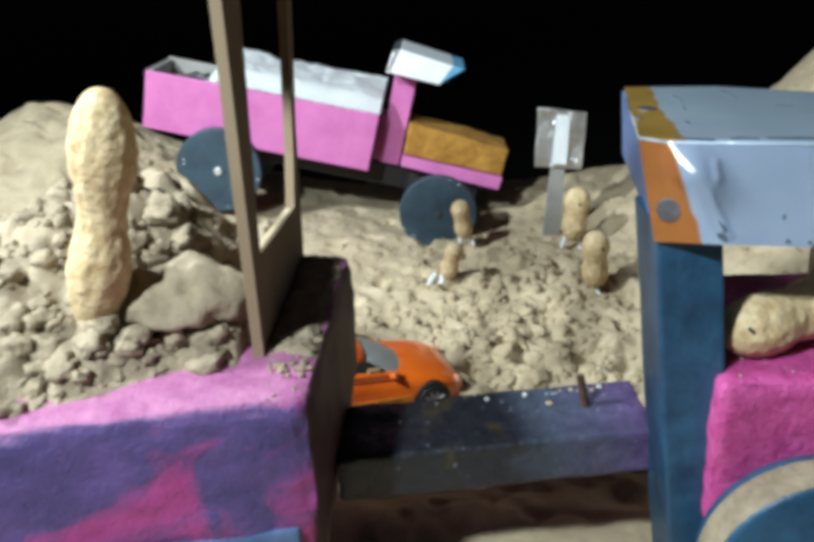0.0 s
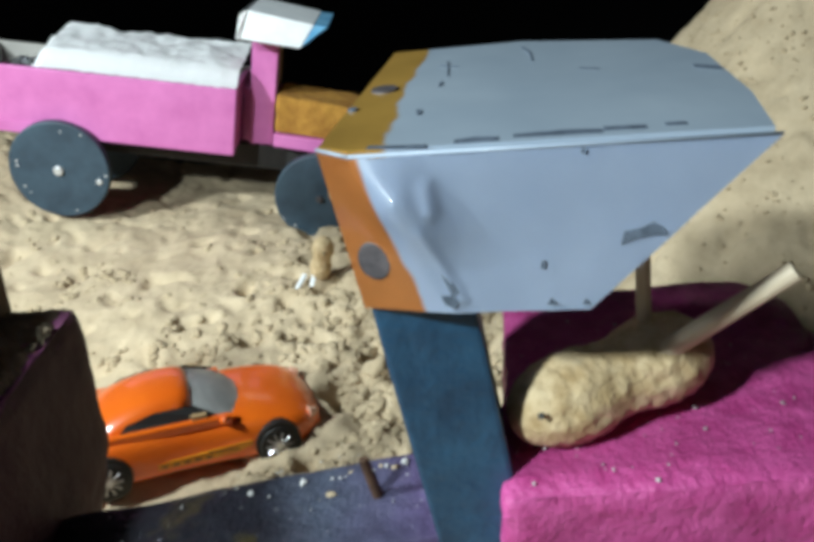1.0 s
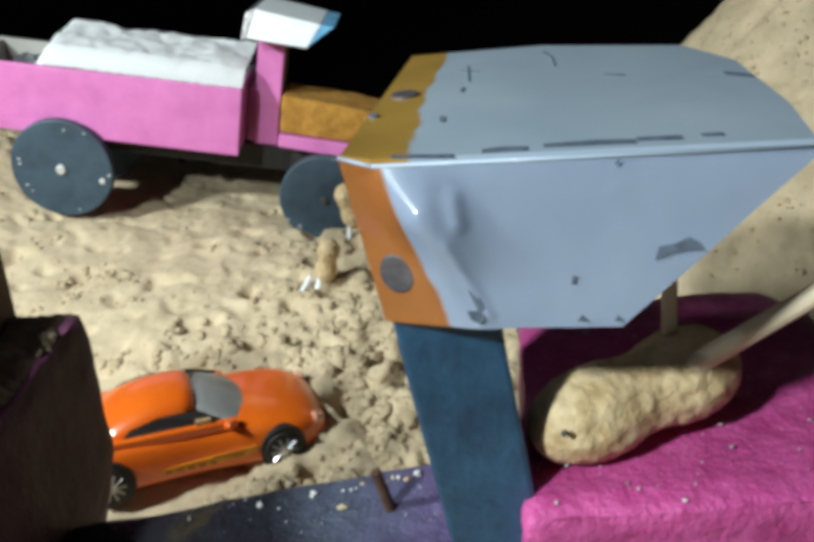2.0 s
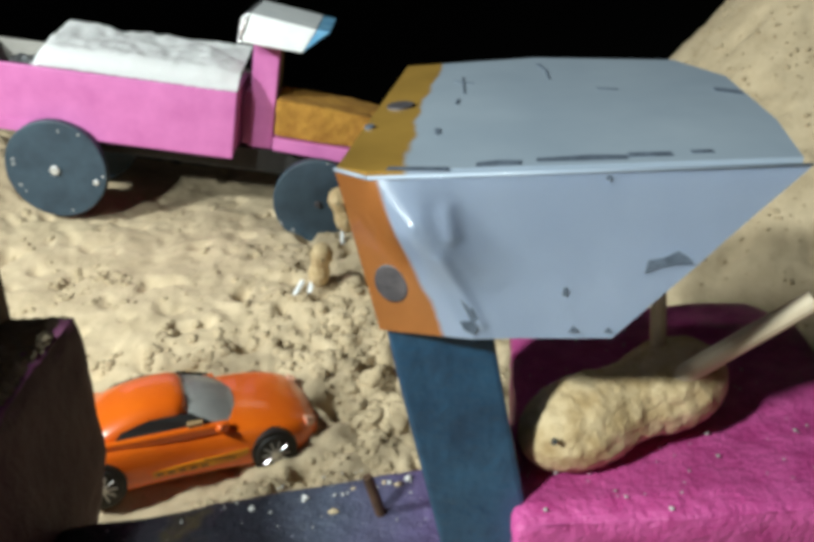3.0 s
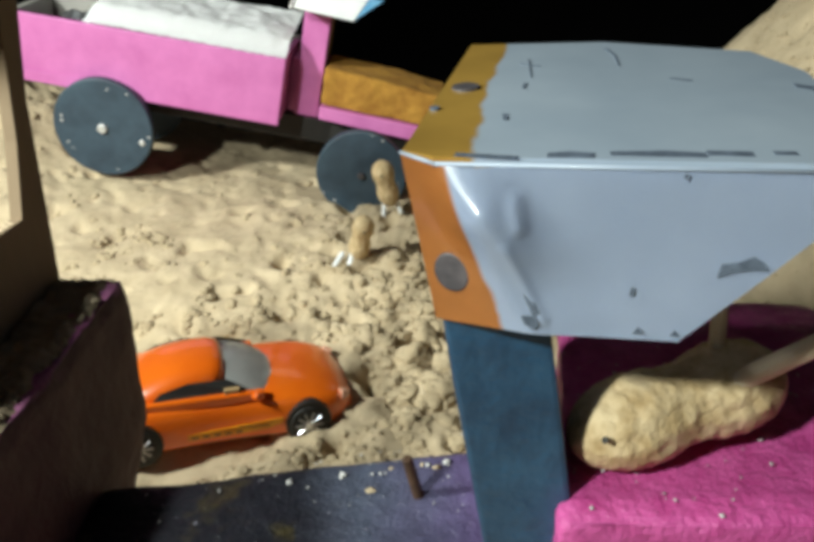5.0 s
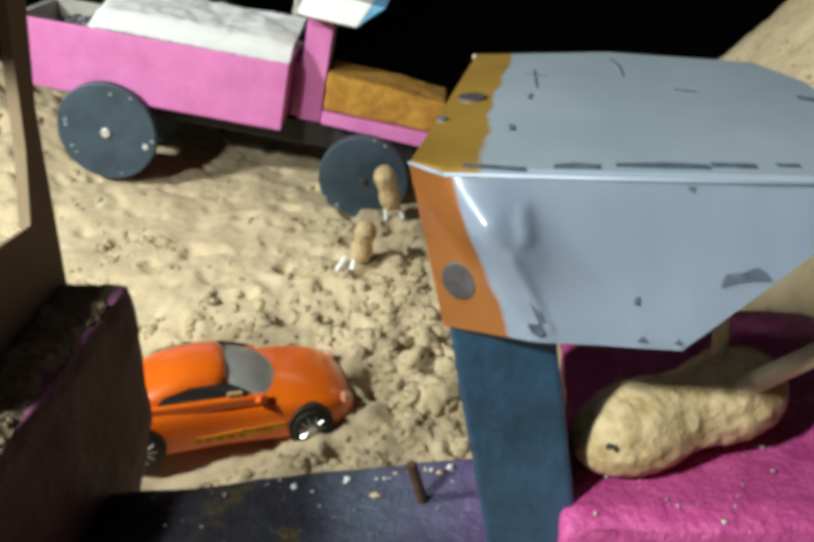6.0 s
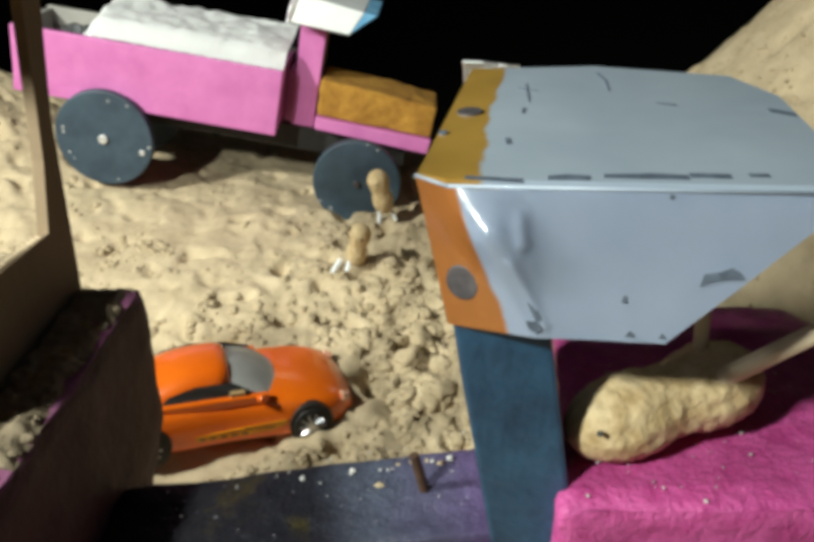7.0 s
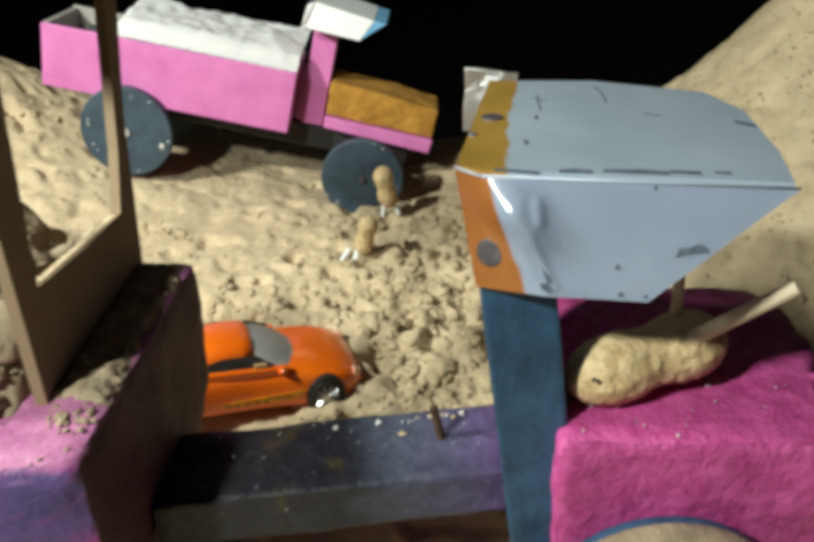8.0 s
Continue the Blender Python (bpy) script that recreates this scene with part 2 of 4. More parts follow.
def prism(outline, z0, z1, bevel=0.0, cuts=0, rough=0.0):
    """An upright prism over an outline of (x, y); z1 may be a list of heights, one per corner."""
    bm = bmesh.new()
    tops = z1 if isinstance(z1, (list, tuple)) else [z1] * len(outline)
    low = [bm.verts.new((x, y, z0)) for x, y in outline]
    high = [bm.verts.new((x, y, z)) for (x, y), z in zip(outline, tops)]
    bm.faces.new(low[::-1])
    bm.faces.new(high)
    n = len(outline)
    for i in range(n):
        bm.faces.new((low[i], low[(i + 1) % n], high[(i + 1) % n], high[i]))
    return finish(bm, bevel, cuts, rough)


def loft(levels, bevel=0.0, cuts=0, rough=0.0):
    """A solid through outlines of (x, y), each at its height, from the lowest up."""
    bm = bmesh.new()
    rings = [[bm.verts.new((x, y, z)) for x, y in outline] for outline, z in levels]
    n = len(rings[0])
    bm.faces.new(rings[0][::-1])
    bm.faces.new(rings[-1])
    for low, high in zip(rings, rings[1:]):
        for i in range(n):
            bm.faces.new((low[i], low[(i + 1) % n], high[(i + 1) % n], high[i]))
    return finish(bm, bevel, cuts, rough)


def finish(bm, bevel, cuts, rough):
    if bevel:
        bmesh.ops.bevel(bm, geom=list(bm.edges), offset=bevel, segments=2, affect="EDGES", profile=0.6)
    if cuts:
        bmesh.ops.triangulate(bm, faces=bm.faces)
        for _ in range(cuts):
            long = [e for e in bm.edges if e.calc_length() > 0.03]
            bmesh.ops.subdivide_edges(bm, edges=long, cuts=1)
            bmesh.ops.triangulate(bm, faces=[f for f in bm.faces if len(f.verts) > 3])
    if rough:
        bm.normal_update()
        for v in bm.verts:
            v.co += v.normal * rough * (noise.noise(v.co * 9) + 0.6 * noise.noise(v.co * 28))
    return bm


def slab(corners, thick, bevel=0.0, cuts=0, rough=0.0):
    """A flat plate: its face by corners, its depth along the face's own normal."""
    pts = [Vector(c) for c in corners]
    normal = Vector((0, 0, 0))
    for i in range(len(pts)):
        a, b = pts[i], pts[(i + 1) % len(pts)]
        normal += a.cross(b)
    normal.normalize()
    bm = bmesh.new()
    a = [bm.verts.new(p) for p in pts]
    b = [bm.verts.new(p - normal * thick) for p in pts]
    bm.faces.new(a)
    bm.faces.new(b[::-1])
    for i in range(len(pts)):
        bm.faces.new((a[i], b[i], b[(i + 1) % len(pts)], a[(i + 1) % len(pts)]))
    return finish(bm, bevel, cuts, rough)


def rod(a, b, r0, r1=None, sides=14, bevel=0.0):
    a, b = Vector(a), Vector(b)
    bm = bmesh.new()
    bmesh.ops.create_cone(bm, cap_ends=True, segments=sides, radius1=r0, radius2=r0 if r1 is None else r1, depth=(b - a).length)
    if bevel:
        bmesh.ops.bevel(bm, geom=[e for e in bm.edges if len(e.link_faces) == 2 and any(len(f.verts) > 4 for f in e.link_faces)], offset=bevel, segments=2, affect="EDGES", profile=0.5)
    turn = (b - a).to_track_quat("Z", "Y").to_matrix().to_4x4()
    bmesh.ops.transform(bm, verts=bm.verts, matrix=Matrix.Translation((a + b) / 2) @ turn)
    return bm


def joined(*bms):
    out = bmesh.new()
    for bm in bms:
        me = bpy.data.meshes.new("tmp")
        bm.to_mesh(me)
        bm.free()
        out.from_mesh(me)
        bpy.data.meshes.remove(me)
    return out


def peanut_mesh(length, fat, waist, seed, bend=0.0):
    """A peanut shell along z: two lobes, a waist, ridges along and pits across."""
    bm = bmesh.new()
    rings, sides = 90, 64
    off = Vector((seed * 3.7, seed * 1.3, 0))
    grid = []
    for i in range(rings + 1):
        u = i / rings
        s = 2 * u - 1
        cap = max(0.0, 1 - abs(s) ** 3.2) ** 0.5
        r = fat * cap * (1 - waist * math.exp(-((s - 0.05) / 0.32) ** 2)) * (1.0 + 0.06 * s)
        row = []
        for j in range(sides):
            a = 2 * math.pi * j / sides
            p = Vector((math.cos(a) * r, math.sin(a) * r, s * length / 2))
            ridge = 0.016 * math.cos(a * 11 + 1.4 * math.sin(s * 6 + seed)) + 0.012 * math.cos(s * 30 + 2.0 * math.sin(a * 4 + seed))
            ridge += 0.035 * noise.noise(p * (1.9 / fat) + off) + 0.028 * noise.noise(p * (5.5 / fat) + off) - 0.05 * max(0, noise.noise(p * (9 / fat) + off) - 0.15)
            p.x, p.y = p.x * (1 + ridge), p.y * (1 + ridge)
            p.x += bend * (1 - s * s)
            row.append(bm.verts.new(p))
        grid.append(row)
    for i in range(rings):
        for j in range(sides):
            k = (j + 1) % sides
            bm.faces.new((grid[i][j], grid[i][k], grid[i + 1][k], grid[i + 1][j]))
    bmesh.ops.remove_doubles(bm, verts=bm.verts, dist=fat * 0.002)
    return bm


# ---- the ground ----
def smooth(t):
    t = min(1.0, max(0.0, t))
    return t * t * (3 - 2 * t)


def ground_height(x, y):
    """The lie of the sand: a hollow for the small car, a rise for the truck, heaps at both sides."""
    z = 0.045 + 0.13 * smooth((y - 2.25) / 0.8)
    z += 0.08 * smooth((1.95 - y) / 0.35)
    z += 0.13 * smooth((0.05 - x) / 1.3) * smooth((y - 2.6) / 0.9)
    z += 0.46 * math.exp(-(((x + 1.85) / 0.62) ** 2) - ((y - 4.05) / 0.62) ** 2)
    z += 0.16 * math.exp(-(((x - 0.95) / 0.45) ** 2) - ((y - 4.0) / 0.35) ** 2)
    u, w = (x + 0.165) * 0.906 + (y - 2.335) * 0.423, -(x + 0.165) * 0.423 + (y - 2.335) * 0.906
    z += 0.050 * math.exp(-((w + 0.255) / 0.055) ** 2) * smooth((0.22 - u) / 0.15) * smooth((u + 0.55) / 0.12)
    z += 0.030 * math.exp(-(((u + 0.30) / 0.16) ** 2) - (w / 0.20) ** 2)
    r = math.hypot(x - 1.95, (y - 3.45) * 0.92) + 0.07 * noise.noise(Vector((x * 1.7, y * 1.7, 4)))
    heap = 1.24 - 1.02 * r if r > 0.25 else 1.24 - 0.95 * 0.125 - 0.95 * r * r * 2
    z = max(z, heap) + 0.06 * math.exp(-((z - heap) / 0.12) ** 2)
    return z - 3.0 * smooth((y - 4.35) / 1.3) - 2.0 * smooth((abs(x) - 3.0) / 1.0)


def clumpy(x, y):
    """How strewn with clods the sand is, 0 to 1."""
    c = math.exp(-(((x - 0.45) / 0.55) ** 2) - ((y - 2.85) / 0.6) ** 2)
    left = smooth((-0.9 - x) / 0.5) * 0.35
    return min(1.0, c + left + 0.12)


def sand_height(x, y):
    z = ground_height(x, y)
    p = Vector((x, y, 0))
    c = clumpy(x, y)
    z += 0.035 * noise.noise(p * 2.3) + 0.016 * noise.noise(p * 6.5)
    rough = 0.014 * noise.noise(p * 15) + 0.010 * noise.noise(p * 34)
    cells = noise.voronoi(p * 9.5)[0][0]
    pits = noise.noise(p * 11 + Vector((5, 2, 0)))
    fine = 0.5 - noise.voronoi(p * 24)[0][0]
    return z + rough * (0.28 + 1.1 * c) + c * (0.06 * (0.45 - cells) + 0.024 * fine) - (0.035 + 0.20 * c) * max(0.0, pits - 0.20) - 0.05 * max(0.0, noise.noise(p * 19 + Vector((1, 7, 0))) - 0.42)


def build_ground():
    step = 0.0125
    xs = [-3.6, -3.2, -2.9] + [-2.6 + 0.03 * i for i in range(34)] + [-1.58 + step * i for i in range(288)] + [2.04 + 0.03 * i for i in range(26)] + [3.0, 3.4, 3.8]
    ys = [-2.5, -1.5, -0.5, 0.4] + [0.9 + 0.04 * i for i in range(20)] + [1.7 + step * i for i in range(220)] + [4.47 + 0.06 * i for i in range(20)]
    verts = [(x * DM, y * DM, sand_height(x, y) * DM) for y in ys for x in xs]
    n = len(xs)
    faces = [(j * n + i, j * n + i + 1, (j + 1) * n + i + 1, (j + 1) * n + i) for j in range(len(ys) - 1) for i in range(n - 1)]
    me = bpy.data.meshes.new("ground")
    me.from_pydata(verts, [], faces)
    me.materials.append(SAND)
    me.polygons.foreach_set("use_smooth", [True] * len(me.polygons))
    tagged(new("ground", me), "pale yellow-brown sand, loose and clodded, heaped at the sides", "sand", kind="structure")
    bm = bmesh.new()
    bmesh.ops.create_grid(bm, x_segments=2, y_segments=2, size=4000)
    bmesh.ops.translate(bm, verts=bm.verts, vec=(0, 0, -3.2))
    tagged(part("backdrop", bm, UNLIT_GROUND), "dark unlit ground far behind the sand at night", "ground", kind="structure")


def clod(rng, r):
    bm = bmesh.new()
    bmesh.ops.create_icosphere(bm, subdivisions=3, radius=1)
    o = Vector((rng.uniform(-50, 50), rng.uniform(-50, 50), 0))
    sx, sy, sz = rng.uniform(0.8, 1.25), rng.uniform(0.8, 1.2), rng.uniform(0.6, 0.9)
    for v in bm.verts:
        k = 1 + 0.42 * noise.noise(v.co * 1.5 + o) + 0.30 * noise.noise(v.co * 3.4 + o) + 0.12 * noise.noise(v.co * 8 + o)
        v.co = Vector((v.co.x * sx, v.co.y * sy, v.co.z * sz)) * (k * r)
    return bm


def strewn(name, spots, label, material=None):
    """Many clods as one object of stuff. spots: (x, y, z, radius)."""
    rng = random.Random(7)
    shapes = []
    for _ in range(14):
        bm = clod(rng, 1.0)
        shapes.append(([v.co.copy() for v in bm.verts], [[v.index for v in f.verts] for f in bm.faces]))
        bm.free()
    verts, faces = [], []
    for x, y, z, r in spots:
        vs, fs = rng.choice(shapes)
        turn = Euler((rng.uniform(-0.5, 0.5), rng.uniform(-0.5, 0.5), rng.uniform(0, 6.28))).to_matrix()
        base = len(verts)
        verts += [((turn @ v) * r + Vector((x, y, z))) * DM for v in vs]
        faces += [[base + i for i in f] for f in fs]
    me = bpy.data.meshes.new(name)
    me.from_pydata(verts, [], faces)
    me.materials.append(material or CLUMP)
    me.polygons.foreach_set("use_smooth", [True] * len(me.polygons))
    tagged(new(name, me), label, "sand", kind="stuff")


build_ground()
rng = random.Random(3)
spots = []
while len(spots) < 3000:
    x, y = rng.uniform(-1.5, 1.6), rng.uniform(1.95, 4.0)
    heap = math.exp(-(((x - 0.36) / 0.20) ** 2) - ((y - 2.50) / 0.30) ** 2)
    dense = min(1.0, 0.02 + 0.9 * clumpy(x, y) ** 2.2 + 0.7 * heap)
    if rng.random() > dense:
        continue
    r = 0.003 + (0.019 + 0.022 * heap) * rng.random() ** 3
    u, w = (x + 0.165) * 0.906 + (y - 2.335) * 0.423, -(x + 0.165) * 0.423 + (y - 2.335) * 0.906
    if abs(u) < 0.40 + r and abs(w) < 0.18 + r:
        continue
    spots.append((x, y, sand_height(x, y) - r * 0.42, r))
for _ in range(26):
    cx, cy = rng.uniform(-1.05, 0.15), rng.uniform(2.55, 3.40)
    for _ in range(rng.randint(8, 22)):
        x, y = rng.gauss(cx, 0.045), rng.gauss(cy, 0.030)
        r = 0.004 + 0.014 * rng.random() ** 2
        spots.append((x, y, sand_height(x, y) - r * 0.25, r))
for _ in range(1800):
    a, d = rng.uniform(2.6, 5.6), rng.uniform(0.1, 1.1)
    x, y = 1.98 + d * math.cos(a), 3.45 + d * math.sin(a)
    r = 0.0025 + 0.0055 * rng.random() ** 3
    spots.append((x, y, sand_height(x, y) + r * 0.3, r))
for _ in range(420):
    u, w = rng.uniform(-0.52, 0.36), rng.uniform(-0.36, -0.205)
    x, y = -0.165 + 0.906 * u - 0.423 * w, 2.335 + 0.423 * u + 0.906 * w
    r = 0.003 + 0.013 * rng.random() ** 3
    spots.append((x, y, sand_height(x, y) - r * 0.3, r))
strewn("sand_clods", spots, "loose clods and crumbs of dry sand strewn over the ground")


# ---- toy truck on the slope ----
def build_truck():
    truck = thing("toy_truck", (-0.40, 3.60, 0.45), "homemade pink toy truck with teal wheels and white load on sand", "toy truck", (0, 13.4, 0))
    D = 0.36  # its width
    part("bed_floor", box(-0.855, 0.17, 0.0, D, 0.085, 0.115, 0.006), PINK, truck)
    part("side_board", slab([(-0.86, 0, 0.08), (0.172, 0, 0.08), (0.178, 0, 0.345), (-0.868, 0, 0.335)], 0.022, 0.005, 2, 0.002), PINK, truck, "pink painted side board, slightly uneven")
    part("side_board", slab([(0.172, D, 0.08), (-0.86, D, 0.08), (-0.868, D, 0.345), (0.178, D, 0.355)], 0.022, 0.005), SHADOW_GREY, truck, "grey-brown inner side board")
    part("end_board", box(-0.866, -0.842, 0.023, D - 0.023, 0.116, 0.338, 0.005), SHADOW_GREY, truck, "grey-brown end board")
    part("end_board", box(0.150, 0.174, 0.023, D - 0.023, 0.116, 0.345, 0.005), PINK, truck)
    part("neck_board", box(0.176, 0.311, 0.184, D - 0.03, 0.090, 0.305, 0.004), PINK, truck)
    part("trim_strip", box(-0.86, -0.60, -0.006, -0.001, 0.082, 0.125, 0.002), PINK, truck)
    # wadding heaped a little over the boards
    bm = bmesh.new()
    nx, ny = 70, 24
    rows = []
    for i in range(nx + 1):
        row = []
        for j in range(ny + 1):
            x, y = -0.66 + 0.838 * i / nx, 0.004 + (D - 0.030) * j / ny
            p = Vector((x * 7, y * 7, 0))
            edge = smooth(i / 9)
            z = 0.345 + 0.045 * j / ny + edge * (0.058 * smooth(j / 5) + smooth(j / 6) * (0.018 * noise.noise(p) + 0.010 * noise.noise(p * 3.1)) + 0.004 * noise.noise(p * 6)) - 0.10 * (1 - edge)
            row.append(bm.verts.new((x, y, z)))
        rows.append(row)
    for i in range(nx):
        for j in range(ny):
            bm.faces.new((rows[i][j], rows[i + 1][j], rows[i + 1][j + 1], rows[i][j + 1]))
    bmesh.ops.solidify(bm, geom=bm.faces, thickness=0.06)
    part("load", bm, COTTON, truck, "heaped bright white wadding", True)
    bm = bmesh.new()
    bmesh.ops.create_icosphere(bm, subdivisions=3, radius=1)
    for v in bm.verts:
        k = 1 + 0.45 * noise.noise(v.co * 2.2) + 0.2 * noise.noise(v.co * 6)
        v.co = Vector((-0.66 + v.co.x * k * 0.075, 0.15 + v.co.y * k * 0.10, 0.285 + v.co.z * k * 0.055))
    part("foil_scrap", bm, FOIL, truck, "crumpled silver foil")
    # Black and deepened, so that it fills the shaded gap between the wheels.
    part("base_board", box(-0.58, 0.70, 0.17, D - 0.06, -0.02, 0.080, 0.006), BLACK, truck, "black chassis board, deepened to fill the shade under the bed")
    part("front_board", slab([(0.315, 0.075, 0.112), (0.786, 0.075, 0.090), (0.792, 0.075, 0.152), (0.315, 0.075, 0.162)], 0.26, 0.006), PINK, truck)
    part("hood", slab([(0.318, 0.095, 0.166), (0.786, 0.095, 0.156), (0.793, 0.095, 0.282), (0.62, 0.095, 0.296), (0.318, 0.095, 0.315)], 0.24, 0.012, 3, 0.006), OCHRE, truck, "ochre foam hood with worn edges")
    part("cab_column", slab([(0.212, 0.125, 0.100), (0.305, 0.125, 0.100), (0.313, 0.125, 0.536), (0.211, 0.125, 0.536)], 0.055, 0.004), PINK, truck, "pink cab post")
    part("cab_wall", box(0.278, 0.308, 0.182, 0.32, 0.31, 0.53, 0.004), CARD, truck, "bare cardboard cab wall")
    roof = part("cab_roof", slab([(0.19, -0.02, 0.538), (0.41, -0.02, 0.530), (0.455, -0.02, 0.620), (0.215, -0.02, 0.645)], 0.33, 0.004), WHITE, truck, "white paper roof box")
    part("roof_end", slab([(0.172, -0.022, 0.535), (0.188, -0.022, 0.537), (0.213, -0.022, 0.646), (0.183, -0.022, 0.628)], 0.33, 0.003), FOIL, roof)
    part("roof_tip", slab([(0.412, -0.018, 0.533), (0.445, -0.018, 0.565), (0.505, -0.018, 0.618), (0.457, -0.018, 0.620)], 0.31, 0.003), BLUE_TIP, roof, "pale blue pointed end")
    for x, r in ((-0.492, 0.194), (0.524, 0.178)):
        for y0, y1 in ((-0.050, -0.008), (D + 0.008, D + 0.05)):
            w = part("wheel", rod((x, y0, -0.04), (x, y1, -0.04), r, None, 48, 0.006), TEAL, truck, "dark teal painted disc wheel", False)
            if y0 < 0:
                part("hub_pin", rod((x, y0 - 0.012, -0.04), (x, y0 + 0.01, -0.04), 0.019 if x < 0 else 0.014, None, 14, 0.004), PIN if x < 0 else BOLT, w)
                chips = random.Random(21 if x < 0 else 22)
                for _ in range(9):
                    a, q = chips.uniform(0, 6.28), r * chips.uniform(0.80, 0.97)
                    cx, cz, k = x + q * math.cos(a), -0.04 + q * math.sin(a), chips.uniform(0.003, 0.008)
                    part("paint_chip", slab([(cx - k, y0 - 0.0005, cz - 0.4 * k), (cx + 0.6 * k, y0 - 0.0005, cz - 0.5 * k), (cx + k, y0 - 0.0005, cz + 0.3 * k), (cx - 0.3 * k, y0 - 0.0005, cz + 0.6 * k)], 0.001), GRIT, w)
                if x < 0:
                    part("pin_head", rod((x + 0.155, y0 - 0.006, -0.07), (x + 0.155, y0 + 0.01, -0.07), 0.012, None, 10, 0.003), PIN, w)
        part("axle", rod((x, -0.01, -0.04), (x, D + 0.01, -0.04), 0.012), BLACK, truck)
    for x in (-0.492, 0.524):
        part("axle_block", box(x - 0.04, x + 0.04, 0.04, D - 0.04, -0.06, 0.030, 0.004), BLACK, truck)


build_truck()


# ---- die-cast car ----
def build_car():
    c = thing("toy_car", (-0.178, 2.368, 0.054), "small glossy orange die-cast sports car parked on the sand", "toy car", (0, 6.0, 20))
    c.scale = (1.0, 1.18, 1.06)
    # stations from tail to nose: x, half width low, half width at the shoulder, shoulder height, deck height, belly height
    st = [(-0.385, 0.100, 0.085, 0.085, 0.100, 0.050), (-0.37, 0.128, 0.118, 0.105, 0.128, 0.030), (-0.30, 0.142, 0.136, 0.118, 0.142, 0.022), (-0.20, 0.146, 0.140, 0.122, 0.146, 0.020),
          (-0.10, 0.138, 0.132, 0.116, 0.140, 0.020), (0.0, 0.134, 0.128, 0.112, 0.138, 0.020), (0.08, 0.138, 0.132, 0.112, 0.138, 0.020), (0.17, 0.144, 0.138, 0.112, 0.132, 0.020),
          (0.25, 0.143, 0.134, 0.104, 0.120, 0.022), (0.305, 0.128, 0.116, 0.088, 0.100, 0.024), (0.336, 0.092, 0.080, 0.066, 0.076, 0.034), (0.344, 0.060, 0.050, 0.056, 0.062, 0.044)]
    bm = bmesh.new()
    rings = []
    for x, wl, ws, zs, zt, zb in st:
        half = [(0.0, zb), (wl * 0.96, zb - 0.004), (wl, zb + 0.010), (wl, (zb + zs) / 2), (ws, zs), (ws * 0.86, zs + (zt - zs) * 0.65), (ws * 0.5, zt), (0.0, zt + 0.002)]
        pts = half + [(-y, z) for y, z in half[-2:0:-1]]
        rings.append([bm.verts.new((x, y, z)) for y, z in pts])
    n = len(rings[0])
    for a, b in zip(rings, rings[1:]):
        for i in range(n):
            bm.faces.new((a[i], a[(i + 1) % n], b[(i + 1) % n], b[i]))
    bm.faces.new(rings[0][::-1])
    bm.faces.new(rings[-1])
    body = part("body", bm, CAR_PAINT, c, "", True)
    sub = body.modifiers.new("round", "SUBSURF")
    sub.levels = sub.render_levels = 2
    # cabin: roof shell on dark windows
    roof = bmesh.new()
    prof = [(-0.27, 0.138, 0.105), (-0.20, 0.172, 0.100), (-0.12, 0.196, 0.094), (-0.03, 0.200, 0.088), (0.005, 0.192, 0.086)]
    low = []
    for x, z, w in prof:
        row = [(-w, z - 0.020), (-w * 0.86, z - 0.004), (-w * 0.5, z + 0.004), (0, z + 0.006), (w * 0.5, z + 0.004), (w * 0.86, z - 0.004), (w, z - 0.020)]
        row[0], row[-1] = (-w * 1.12, z - 0.036), (w * 1.12, z - 0.036)
        low.append([roof.verts.new((x, y, zz)) for y, zz in row])
    for a, b in zip(low, low[1:]):
        for i in range(6):
            roof.faces.new((a[i], b[i], b[i + 1], a[i + 1]))
    for row, (x, z, w) in zip(low, prof):
        row.append(roof.verts.new((x, w * 0.9, 0.110)))
        row.insert(0, roof.verts.new((x, -w * 0.9, 0.110)))
    for p, q in zip(low, low[1:]):
        roof.faces.new((p[7], q[7], q[8], p[8]))
        roof.faces.new((p[0], q[0], q[1], p[1]))
    roof.faces.new(low[0])
    roof.faces.new(low[-1][::-1])
    ob = part("roof", roof, CAR_PAINT, c, "", True)
    sub = ob.modifiers.new("round", "SUBSURF")
    sub.levels = sub.render_levels = 1
    bm = bmesh.new()
    rows = []
    for k in range(6):
        u = k / 5
        half, crown, x = 0.093 + 0.022 * u, 0.190 - 0.052 * u + 0.006 * math.sin(math.pi * u), -0.002 + 0.128 * u
        rows.append([bm.verts.new((x - 0.016 * w * w * u, half * w, crown - 0.026 * w * w)) for w in (-1, -0.67, -0.33, 0, 0.33, 0.67, 1)])
    for p, q in zip(rows, rows[1:]):
        for i in range(6):
            bm.faces.new((p[i], p[i + 1], q[i + 1], q[i]))
    bmesh.ops.solidify(bm, geom=bm.faces, thickness=0.004)
    part("windscreen", bm, GLASS, c, "greyish clear plastic windscreen", True)
